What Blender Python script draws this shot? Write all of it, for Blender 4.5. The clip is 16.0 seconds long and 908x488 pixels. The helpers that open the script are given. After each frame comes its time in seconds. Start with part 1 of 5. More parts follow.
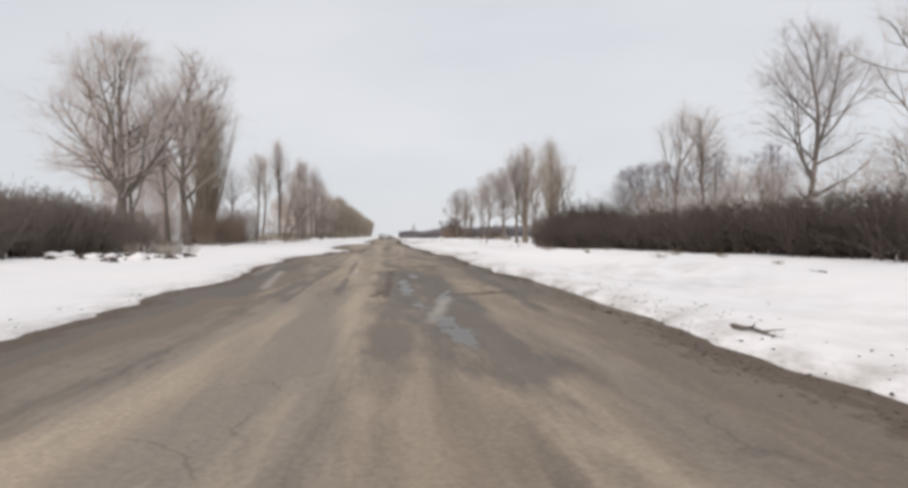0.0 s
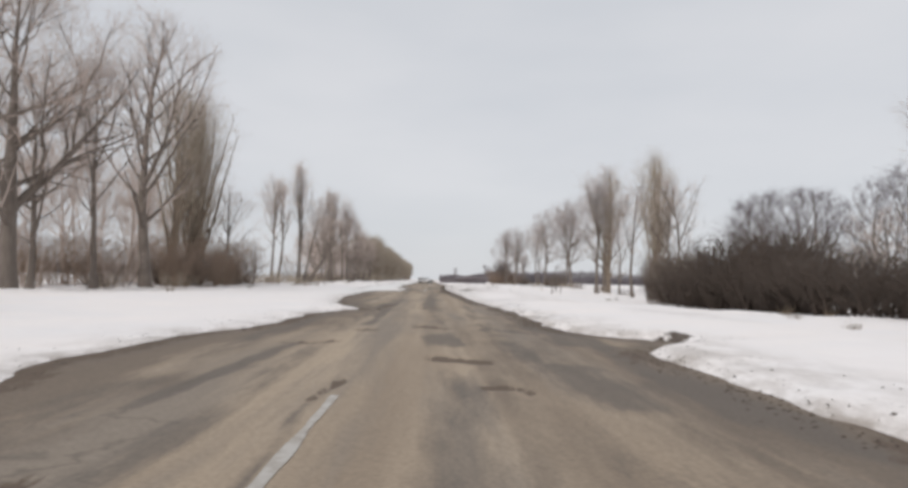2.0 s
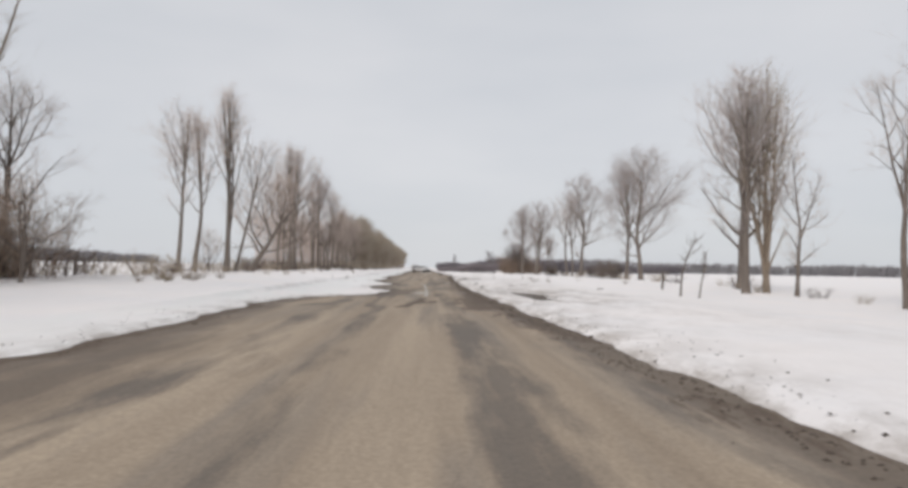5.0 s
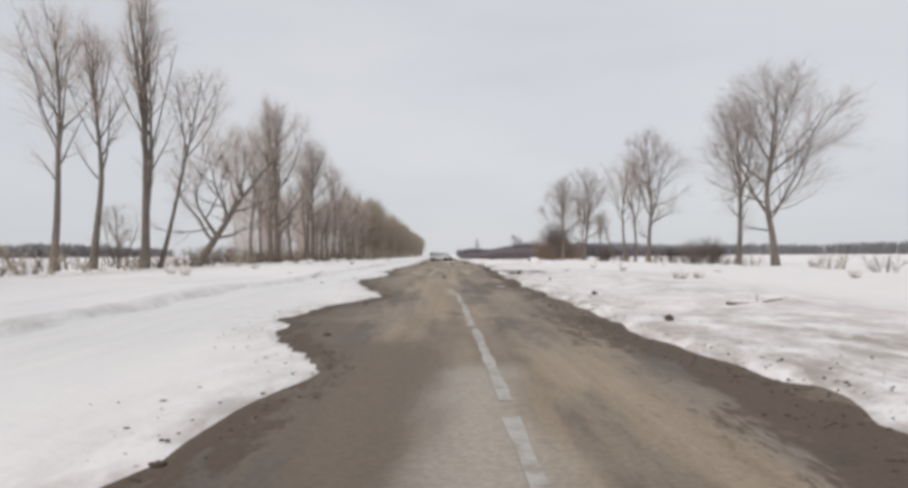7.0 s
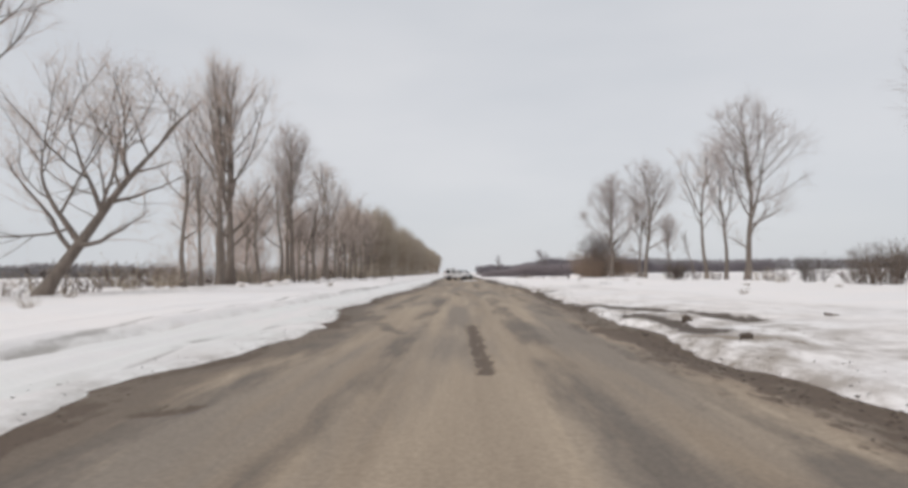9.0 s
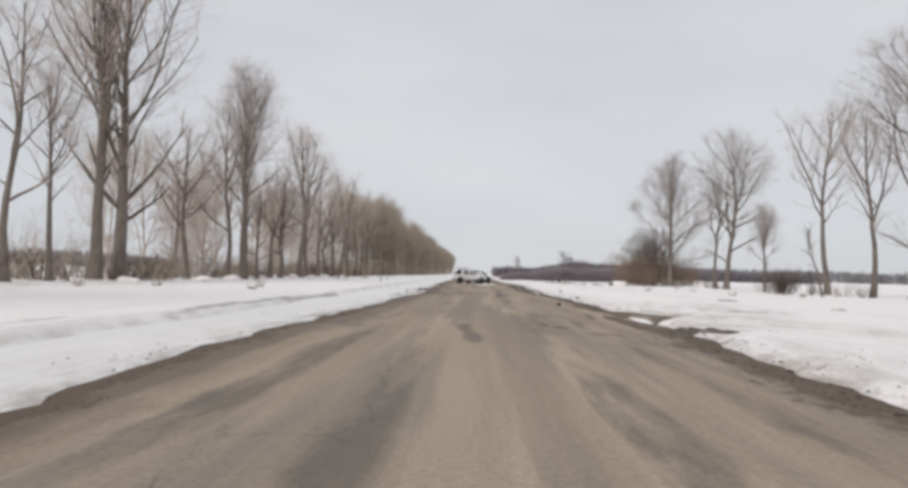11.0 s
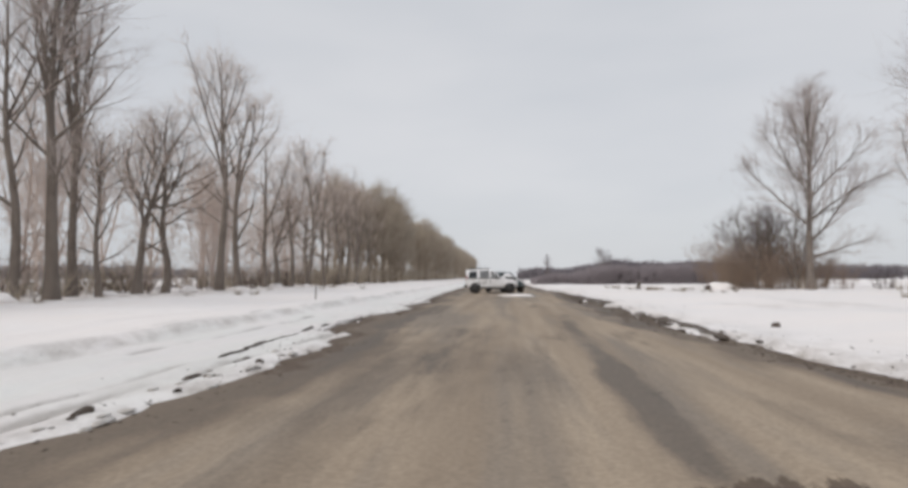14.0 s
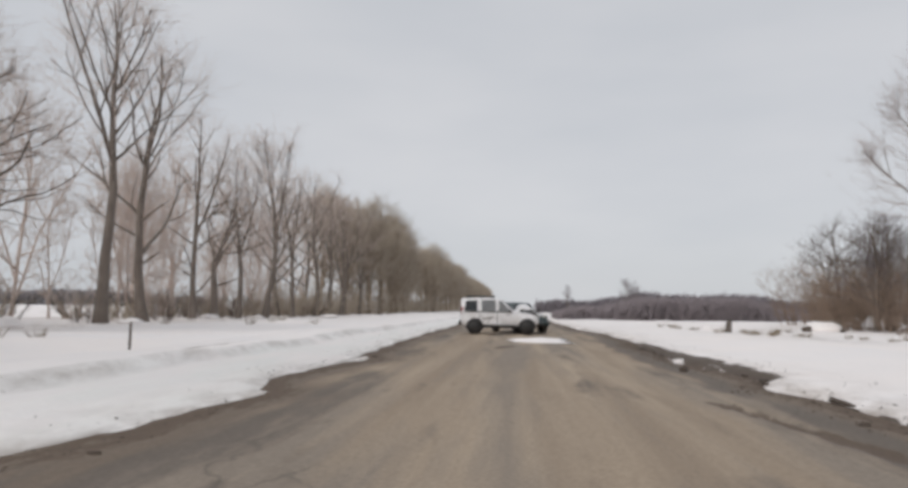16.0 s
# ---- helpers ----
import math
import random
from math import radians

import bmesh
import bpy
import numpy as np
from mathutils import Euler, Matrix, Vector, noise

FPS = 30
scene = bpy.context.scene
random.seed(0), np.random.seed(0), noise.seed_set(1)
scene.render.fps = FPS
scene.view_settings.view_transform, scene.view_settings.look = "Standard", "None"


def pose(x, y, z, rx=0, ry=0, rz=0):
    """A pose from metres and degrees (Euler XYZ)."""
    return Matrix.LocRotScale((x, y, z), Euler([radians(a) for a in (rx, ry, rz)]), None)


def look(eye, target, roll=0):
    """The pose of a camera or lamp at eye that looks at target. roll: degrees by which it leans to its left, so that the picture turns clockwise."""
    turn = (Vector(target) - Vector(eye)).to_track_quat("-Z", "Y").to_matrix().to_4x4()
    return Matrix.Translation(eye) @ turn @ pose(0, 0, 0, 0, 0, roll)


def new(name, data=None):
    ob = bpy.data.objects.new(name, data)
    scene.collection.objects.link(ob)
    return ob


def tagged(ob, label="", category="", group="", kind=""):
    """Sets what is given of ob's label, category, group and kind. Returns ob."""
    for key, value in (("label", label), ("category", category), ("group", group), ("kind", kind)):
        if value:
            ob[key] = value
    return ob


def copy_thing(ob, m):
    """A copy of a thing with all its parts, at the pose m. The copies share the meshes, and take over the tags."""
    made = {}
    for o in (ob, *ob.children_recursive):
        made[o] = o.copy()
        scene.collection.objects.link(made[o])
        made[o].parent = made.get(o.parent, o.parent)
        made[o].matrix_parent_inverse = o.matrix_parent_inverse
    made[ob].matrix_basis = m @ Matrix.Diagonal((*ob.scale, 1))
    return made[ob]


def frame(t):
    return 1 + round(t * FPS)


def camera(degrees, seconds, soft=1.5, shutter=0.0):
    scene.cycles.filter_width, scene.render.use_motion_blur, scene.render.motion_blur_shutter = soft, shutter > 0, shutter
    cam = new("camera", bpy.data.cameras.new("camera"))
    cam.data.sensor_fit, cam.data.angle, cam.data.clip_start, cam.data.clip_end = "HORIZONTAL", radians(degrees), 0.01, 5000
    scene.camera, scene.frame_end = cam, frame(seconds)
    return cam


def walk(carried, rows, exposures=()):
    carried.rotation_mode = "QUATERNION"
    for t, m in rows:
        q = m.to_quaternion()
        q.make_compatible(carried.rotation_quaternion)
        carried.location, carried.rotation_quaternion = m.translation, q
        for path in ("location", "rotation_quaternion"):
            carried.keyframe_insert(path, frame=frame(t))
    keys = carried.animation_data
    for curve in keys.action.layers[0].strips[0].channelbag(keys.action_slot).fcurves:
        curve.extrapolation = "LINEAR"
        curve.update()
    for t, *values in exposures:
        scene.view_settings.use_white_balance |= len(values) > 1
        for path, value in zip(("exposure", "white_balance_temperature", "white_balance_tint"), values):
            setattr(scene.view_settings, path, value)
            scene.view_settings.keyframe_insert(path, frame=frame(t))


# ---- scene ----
cam = camera(65.34, 16.0, soft=3.5)
# seconds, x, y, z, pitch, roll, yaw of the camera in the moving car
ROWS = [
    (0.0, 0.000, 0.00, 1.302, -0.70, 0.20, -5.05),
    (0.5, -0.119, 7.37, 1.294, 0.72, 0.06, -3.69),
    (1.0, -0.236, 14.61, 1.302, 1.87, -0.72, -2.48),
    (1.5, -0.349, 21.79, 1.331, 2.62, -1.17, -1.86),
    (2.0, -0.462, 29.01, 1.337, 2.90, -1.14, -1.89),
    (2.5, -0.577, 36.35, 1.314, 2.91, -1.25, -2.18),
    (3.0, -0.696, 44.01, 1.331, 2.71, -1.22, -2.82),
    (3.5, -0.818, 51.97, 1.334, 2.51, -1.23, -3.25),
    (6.0, -1.411, 90.58, 1.317, 1.46, -0.61, -1.41),
    (6.5, -1.516, 98.31, 1.334, 1.15, -0.21, -0.99),
    (7.0, -1.606, 105.77, 1.305, 0.89, 0.24, -0.86),
    (7.5, -1.684, 113.07, 1.311, 1.29, 0.40, -0.63),
    (8.0, -1.749, 120.36, 1.351, 1.64, 0.48, -0.15),
    (8.5, -1.796, 127.60, 1.338, 2.00, 0.73, 0.18),
    (9.0, -1.829, 134.63, 1.322, 2.29, 0.64, 0.54),
    (11.5, -1.933, 166.50, 1.299, 2.33, -1.58, 1.78),
    (12.0, -1.946, 172.56, 1.316, 2.16, -1.56, 1.83),
    (12.5, -1.956, 178.53, 1.297, 2.01, -1.06, 2.16),
    (13.0, -1.962, 183.77, 1.293, 2.03, -0.58, 2.62),
    (13.5, -1.959, 188.85, 1.310, 2.13, -0.13, 3.23),
    (14.0, -1.943, 193.81, 1.293, 2.65, 0.17, 3.57),
    (14.5, -1.909, 198.59, 1.265, 3.59, 0.43, 3.68),
    (15.0, -1.854, 203.14, 1.307, 4.29, 0.10, 3.76),
    (15.5, -1.782, 207.49, 1.310, 4.81, -0.34, 4.42),
    (16.0, -1.699, 211.89, 1.310, 5.18, -0.68, 4.85),
]
EXPOSURES = [(0, 0.12), (1.5, 0.0), (9, -0.02), (12, -0.02), (13, -0.06), (14.5, -0.03), (15.2, -0.07), (16, -0.13)]
walk(cam, [(t, pose(x, y, z, 90 + pitch, roll, yaw)) for t, x, y, z, pitch, roll, yaw in ROWS], EXPOSURES)

# ---- world and light: an overcast winter day ----
world = bpy.data.worlds.new("winter_sky")
scene.world = world
world.use_nodes = True
wn, wl = world.node_tree.nodes, world.node_tree.links
wn.clear()
sky = wn.new("ShaderNodeTexSky")
sky.sky_type, sky.sun_disc = "NISHITA", False
sky.sun_elevation, sky.sun_rotation = radians(38), radians(-150)
sky_level = wn.new("ShaderNodeVectorMath")
sky_level.operation = "SCALE"
sky_level.inputs["Scale"].default_value = 0.09
coord = wn.new("ShaderNodeTexCoord")
flat = wn.new("ShaderNodeMapping")
flat.inputs["Scale"].default_value = (1.0, 1.0, 3.2)
cloud = wn.new("ShaderNodeTexNoise")
cloud.inputs["Scale"].default_value, cloud.inputs["Detail"].default_value, cloud.inputs["Roughness"].default_value = 1.6, 4.0, 0.5
tone = wn.new("ShaderNodeValToRGB")
tone.color_ramp.elements[0].position, tone.color_ramp.elements[0].color = 0.30, (0.595, 0.621, 0.664, 1)
tone.color_ramp.elements[1].position, tone.color_ramp.elements[1].color = 0.72, (0.722, 0.728, 0.755, 1)
blend = wn.new("ShaderNodeMix")
blend.data_type = "RGBA"
blend.inputs["Factor"].default_value = 0.93
background = wn.new("ShaderNodeBackground")
background.inputs["Strength"].default_value = 1.0
world_out = wn.new("ShaderNodeOutputWorld")
wl.new(sky.outputs[0], sky_level.inputs[0])
wl.new(coord.outputs["Generated"], flat.inputs[0])
wl.new(flat.outputs[0], cloud.inputs[0])
wl.new(cloud.outputs[0], tone.inputs[0])
wl.new(sky_level.outputs[0], blend.inputs["A"])
wl.new(tone.outputs[0], blend.inputs["B"])
wl.new(blend.outputs["Result"], background.inputs[0])
wl.new(background.outputs[0], world_out.inputs[0])

sun = new("sun", bpy.data.lights.new("sun", "SUN"))
sun.data.energy, sun.data.angle, sun.data.color = 1.35, radians(18), (1.0, 0.955, 0.91)
sun.matrix_world = look((0, 0, 60), (35, 60, 8))


# ---- materials ----
class Nodes:
    """A node material with a few short helpers."""

    def __init__(self, name, roughness=0.8, metallic=0.0):
        self.mat = bpy.data.materials.new(name)
        self.mat.use_nodes = True
        self.tree = self.mat.node_tree
        self.bsdf = self.tree.nodes["Principled BSDF"]
        self.bsdf.inputs["Roughness"].default_value = roughness
        self.bsdf.inputs["Metallic"].default_value = metallic

    def node(self, kind, **values):
        n = self.tree.nodes.new(kind)
        for key, value in values.items():
            n.inputs[key.replace("_", " ")].default_value = value
        return n

    def link(self, a, b):
        self.tree.links.new(a, b)

    def place(self, scale=(1, 1, 1), local=False):
        src = self.node("ShaderNodeTexCoord").outputs["Object"] if local else self.node("ShaderNodeNewGeometry").outputs["Position"]
        m = self.node("ShaderNodeMapping")
        m.inputs["Scale"].default_value = scale
        self.link(src, m.inputs[0])
        return m.outputs[0]

    def noise(self, where, scale, detail=4.0, rough=0.55):
        n = self.node("ShaderNodeTexNoise", Scale=scale, Detail=detail, Roughness=rough)
        self.link(where, n.inputs["Vector"])
        return n.outputs[0]

    def span(self, value, low, high, to_low=0.0, to_high=1.0):
        n = self.node("ShaderNodeMapRange")
        for i, v in zip((1, 2, 3, 4), (low, high, to_low, to_high)):
            n.inputs[i].default_value = v
        self.link(value, n.inputs[0])
        return n.outputs[0]

    def math(self, op, a, b):
        n = self.node("ShaderNodeMath")
        n.operation, n.use_clamp = op, False
        for i, v in enumerate((a, b)):
            if isinstance(v, (int, float)):
                n.inputs[i].default_value = v
            else:
                self.link(v, n.inputs[i])
        return n.outputs[0]

    def mix(self, factor, a, b):
        n = self.node("ShaderNodeMix")
        n.data_type = "RGBA"
        for key, v in (("Factor", factor), ("A", a), ("B", b)):
            if isinstance(v, tuple):
                n.inputs[key].default_value = (*v, 1)
            elif isinstance(v, float):
                n.inputs[key].default_value = v
            else:
                self.link(v, n.inputs[key])
        return n.outputs["Result"]

    def attribute(self, name):
        n = self.node("ShaderNodeAttribute")
        n.attribute_name = name
        return n.outputs["Fac"]

    def random(self):
        return self.node("ShaderNodeObjectInfo").outputs["Random"]

    def colour(self, socket):
        self.link(socket, self.bsdf.inputs["Base Color"])

    def roughness(self, socket):
        self.link(socket, self.bsdf.inputs["Roughness"])

    def bump(self, height, strength=0.3, distance=0.02):
        n = self.node("ShaderNodeBump", Strength=strength, Distance=distance)
        self.link(height, n.inputs["Height"])
        self.link(n.outputs[0], self.bsdf.inputs["Normal"])


def snow_material():
    m = Nodes("snow", 0.75)
    p = m.place()
    large, fine = m.noise(p, 0.22, 3), m.noise(p, 6.0, 5)
    c = m.mix(m.span(large, 0.35, 0.7), (0.925, 0.872, 0.843), (0.88, 0.848, 0.838))
    c = m.mix(m.math("MULTIPLY", m.attribute("ice"), m.span(m.noise(m.place((1, 0.25, 1)), 0.9, 4), 0.35, 0.6)), c, (0.87, 0.855, 0.825))
    grit = m.span(m.noise(m.place((1, 0.45, 1)), 1.7, 6, 0.7), 0.40, 0.62)
    dirt = m.math("MULTIPLY", m.attribute("dirt"), grit)
    c = m.mix(dirt, c, (0.30, 0.25, 0.205))
    specks = m.math("MULTIPLY", m.span(m.noise(p, 9.0, 2), 0.68, 0.74), m.attribute("dirt"))
    c = m.mix(specks, c, (0.09, 0.075, 0.06))
    ragged = m.math("MULTIPLY", m.math("SUBTRACT", m.noise(m.place((1, 0.3, 1)), 2.4, 6, 0.7), 0.5), 1.6)
    groove = m.math("MULTIPLY", m.span(m.math("ADD", m.attribute("rut"), ragged), 0.25, 0.8), m.span(m.attribute("rut"), 0.0, 0.25))
    c = m.mix(m.math("MULTIPLY", groove, 0.7), c, (0.34, 0.31, 0.28))
    torn = m.math("MULTIPLY", m.math("SUBTRACT", m.noise(m.place((1, 0.22, 1)), 6.5, 5, 0.75), 0.5), 2.6)
    soil = m.math("MULTIPLY", m.span(m.math("ADD", m.attribute("earth"), m.math("ADD", ragged, torn)), 0.40, 0.62), m.span(m.attribute("earth"), 0.0, 0.3))
    c = m.mix(soil, c, (0.098, 0.073, 0.056))
    m.colour(c)
    m.roughness(m.span(m.attribute("ice"), 0, 1, 0.8, 0.42))
    m.bump(m.math("ADD", m.math("MULTIPLY", fine, 0.4), m.noise(p, 1.3, 4)), 0.55, 0.08)
    return m.mat


def road_material():
    m = Nodes("muddy_asphalt", 0.85)
    p = m.place()
    streak = m.noise(m.place((1, 0.035, 1)), 1.15, 5)
    patch = m.noise(m.place((1, 0.07, 1)), 0.75, 5, 0.6)
    stain = m.noise(m.place((1, 0.4, 1)), 1.4, 6, 0.65)
    grain = m.noise(p, 55.0, 2)
    mud = m.mix(m.span(streak, 0.36, 0.64), (0.300, 0.232, 0.168), (0.425, 0.336, 0.246))
    c = m.mix(m.span(patch, 0.47, 0.60), mud, (0.262, 0.216, 0.172))
    # bare, darker asphalt at the sides and in worn patches
    torn = m.math("SUBTRACT", m.noise(m.place((1, 0.16, 1)), 1.3, 6, 0.65), 0.5)
    bare = m.span(m.math("ADD", m.attribute("bare"), m.math("MULTIPLY", torn, 1.6)), 0.30, 0.80)
    c = m.mix(m.math("MULTIPLY", bare, 0.85), c, (0.155, 0.120, 0.091))
    worn = m.span(m.math("ADD", m.attribute("track"), m.math("MULTIPLY", torn, 2.4)), 0.36, 0.84)
    c = m.mix(m.math("MULTIPLY", worn, 0.76), c, (0.132, 0.110, 0.092))
    c = m.mix(m.math("MULTIPLY", m.attribute("pale"), 0.6), c, (0.50, 0.45, 0.39))
    frayed = m.math("MULTIPLY", m.math("SUBTRACT", m.noise(m.place((1, 0.3, 1)), 5.0, 6, 0.75), 0.5), 3.2)
    holes = m.math("MULTIPLY", m.span(m.math("ADD", m.attribute("hole"), frayed), 0.36, 0.62), m.span(m.attribute("hole"), 0.0, 0.3))
    c = m.mix(m.math("MULTIPLY", holes, 0.9), c, (0.112, 0.077, 0.053))
    gravel = m.span(m.noise(p, 22.0, 3), 0.3, 0.75, 0.82, 1.15)
    tint = m.node("ShaderNodeVectorMath")
    tint.operation = "SCALE"
    m.link(c, tint.inputs[0])
    m.link(gravel, tint.inputs["Scale"])
    # thin cracks
    crack = m.node("ShaderNodeTexVoronoi", Scale=0.42)
    crack.feature = "DISTANCE_TO_EDGE"
    warp = m.node("ShaderNodeVectorMath")
    warp.operation = "ADD"
    wob = m.node("ShaderNodeTexNoise", Scale=0.8, Detail=4.0)
    m.link(p, wob.inputs["Vector"])
    m.link(m.place((1, 0.55, 1)), warp.inputs[0])
    m.link(wob.outputs["Color"], warp.inputs[1])
    m.link(warp.outputs[0], crack.inputs["Vector"])
    gap = m.math("MULTIPLY", m.span(crack.outputs[0], 0.0, 0.010, 0.4, 0.0), m.span(patch, 0.52, 0.6))
    c = m.mix(gap, tint.outputs[0], (0.06, 0.05, 0.042))
    wet = m.span(m.math("ADD", m.attribute("wet"), m.math("MULTIPLY", m.math("SUBTRACT", m.noise(m.place((1, 0.5, 1)), 2.6, 6, 0.7), 0.55), 2.6)), 0.5, 0.72)
    wet = m.math("MULTIPLY", wet, m.span(m.attribute("wet"), 0.0, 0.3))
    c = m.mix(m.math("MULTIPLY", wet, 0.7), c, (0.075, 0.066, 0.058))
    m.colour(c)
    m.roughness(m.span(wet, 0, 1, 0.86, 0.38))
    m.bump(m.math("MULTIPLY", m.math("ADD", m.math("MULTIPLY", grain, 0.25), stain), m.span(wet, 0, 0.6, 1.0, 0.0)), 0.5, 0.03)
    return m.mat


def bark_material(name, dark, light):
    m = Nodes(name, 0.9)
    p = m.place((1, 1, 0.22), local=True)
    c = m.mix(m.span(m.noise(p, 5.0, 6, 0.65), 0.3, 0.7), dark, light)
    c = m.mix(m.math("MULTIPLY", m.random(), 0.5), c, tuple(0.62 * v for v in light))
    m.colour(c)
    m.bump(m.noise(p, 14.0, 4), 0.8, 0.03)
    return m.mat


def twig_material(name, a, b):
    m = Nodes(name, 0.85)
    c = m.mix(m.random(), a, b)
    c = m.mix(m.span(m.noise(m.place(local=True), 0.7, 3), 0.35, 0.65, 0.0, 0.5), c, tuple(0.78 * v for v in a))
    m.colour(c)
    return m.mat


def plain_material(name, colour, roughness=0.5, metallic=0.0, grime=0.25, scale=4.0, dirt=(0.12, 0.10, 0.085), coat=0.0):
    m = Nodes(name, roughness, metallic)
    m.bsdf.inputs["Coat Weight"].default_value = coat
    p = m.place(local=True)
    c = m.mix(m.math("MULTIPLY", m.span(m.noise(p, scale, 5, 0.6), 0.42, 0.75), grime), colour, dirt)
    m.colour(c)
    m.roughness(m.span(m.noise(p, scale * 3, 3), 0.3, 0.7, max(0.02, roughness - 0.1), min(1.0, roughness + 0.15)))
    return m.mat


SNOW, ROAD = snow_material(), road_material()
BARK_DARK = bark_material("dark_wet_bark", (0.112, 0.090, 0.077), (0.245, 0.205, 0.174))
BARK_WARM = bark_material("warm_brown_bark", (0.185, 0.145, 0.110), (0.33, 0.265, 0.205))
TWIG = twig_material("pinkish_brown_twigs", (0.545, 0.452, 0.400), (0.585, 0.485, 0.425))
TWIG_GREY = twig_material("greyish_brown_twigs", (0.42, 0.362, 0.340), (0.46, 0.398, 0.372))
TWIG_GOLD = twig_material("golden_brown_twigs", (0.46, 0.388, 0.305), (0.42, 0.355, 0.285))
TWIG_DARK = twig_material("dark_brown_twigs", (0.126, 0.094, 0.076), (0.158, 0.117, 0.095))
TWIG_MUD = twig_material("muddy_brown_twigs", (0.185, 0.146, 0.120), (0.21, 0.168, 0.14))
TWIG_BROWN = twig_material("brown_twigs", (0.320, 0.234, 0.175), (0.269, 0.198, 0.153))
# aerial haze over the horizon woods is put into this paler colour
TWIG_HAZED = twig_material("haze_paled_twigs", (0.30, 0.285, 0.295), (0.33, 0.31, 0.318))
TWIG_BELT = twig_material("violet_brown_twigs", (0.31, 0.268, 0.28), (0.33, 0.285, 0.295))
TWIG_HEDGE = twig_material("blackish_brown_twigs", (0.088, 0.066, 0.053), (0.112, 0.084, 0.068))
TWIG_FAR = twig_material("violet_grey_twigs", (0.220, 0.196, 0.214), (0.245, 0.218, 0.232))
GRASS = twig_material("dry_straw_grass", (0.26, 0.20, 0.13), (0.20, 0.15, 0.095))
WHITE = plain_material("dirty_white_paint", (0.78, 0.77, 0.775), 0.32, 0, 0.32, 2.2, (0.36, 0.33, 0.30), 0.4)
TEAL = plain_material("dark_teal_paint", (0.030, 0.052, 0.055), 0.3, 0, 0.35, 2.5, (0.12, 0.11, 0.10), 0.4)
BLACK = plain_material("black_plastic", (0.022, 0.021, 0.021), 0.6, 0, 0.35, 5.0, (0.07, 0.058, 0.048))
TYRE = plain_material("muddy_tyre_rubber", (0.035, 0.031, 0.028), 0.85, 0, 1.0, 7.0, (0.17, 0.130, 0.096))
RIM = plain_material("grey_steel_rim", (0.34, 0.32, 0.30), 0.5, 0.3, 0.6, 9.0)
# grey base replaces daylight seen through the cabin; the body is closed behind
GLASS_DAYLIT = plain_material("daylit_grey_glass", (0.16, 0.165, 0.17), 0.12, 0, 0.4, 3.0, (0.30, 0.29, 0.28))
GLASS = plain_material("dark_car_glass", (0.020, 0.024, 0.027), 0.06, 0, 0.12, 3.0)
LAMP_RED = plain_material("red_lamp_plastic", (0.28, 0.02, 0.02), 0.25, 0, 0.3, 6.0)
LAMP_CLEAR = plain_material("clear_lamp_plastic", (0.55, 0.55, 0.53), 0.15, 0, 0.3, 6.0)
MARKING = plain_material("worn_white_line", (0.50, 0.475, 0.44), 0.8, 0, 1.0, 5.0, (0.26, 0.21, 0.165))
DIRT_CLOD = plain_material("frozen_dirt", (0.080, 0.059, 0.045), 0.9, 0, 0.6, 8.0)
SLUSH = plain_material("dirty_slush", (0.66, 0.63, 0.60), 0.6, 0, 0.8, 5.0, (0.30, 0.26, 0.22))
WOOD_GREY = plain_material("weathered_grey_wood", (0.13, 0.11, 0.095), 0.85, 0, 0.6, 8.0)


# ---- mesh helpers ----
def mesh_from(name, verts, quads, mats, tris=None):
    """A mesh from an array of corners and arrays of four-sided and three-sided faces."""
    me = bpy.data.meshes.new(name)
    verts, quads = np.asarray(verts, np.float32), np.asarray(quads, np.int32)
    tris = np.zeros((0, 3), np.int32) if tris is None else np.asarray(tris, np.int32)
    me.vertices.add(len(verts))
    me.vertices.foreach_set("co", verts.ravel())
    me.loops.add(quads.size + tris.size)
    me.loops.foreach_set("vertex_index", np.concatenate([quads.ravel(), tris.ravel()]))
    me.polygons.add(len(quads) + len(tris))
    starts = np.concatenate([np.arange(len(quads)) * 4, quads.size + np.arange(len(tris)) * 3]).astype(np.int32)
    me.polygons.foreach_set("loop_start", starts)
    me.polygons.foreach_set("use_smooth", np.full(len(starts), True))
    for m in mats:
        me.materials.append(m)
    me.update(calc_edges=True)
    return me


def sheet(name, xs, ys, zs, mat, attributes=()):
    """A ground sheet over the lines xs and ys with the heights zs[y, x], and values per corner for its material."""
    gx, gy = np.meshgrid(xs, ys)
    verts = np.stack([gx, gy, zs], -1).reshape(-1, 3)
    n, k = len(ys), len(xs)
    i = (np.arange(n - 1)[:, None] * k + np.arange(k - 1)[None, :]).ravel()
    me = mesh_from(name, verts, np.stack([i, i + 1, i + k + 1, i + k], 1), [mat])
    for key, values in attributes:
        me.attributes.new(key, "FLOAT", "POINT").data.foreach_set("value", np.asarray(values, np.float32).ravel())
    return new(name, me)


def part(name, bm, material, parent, label="", smooth=True):
    me = bpy.data.meshes.new(name)
    bmesh.ops.recalc_face_normals(bm, faces=bm.faces)
    bm.to_mesh(me)
    bm.free()
    me.materials.append(material)
    me.polygons.foreach_set("use_smooth", np.full(len(me.polygons), smooth))
    ob = new(name, me)
    ob.parent = parent
    if label:
        ob["label"] = label
    return ob


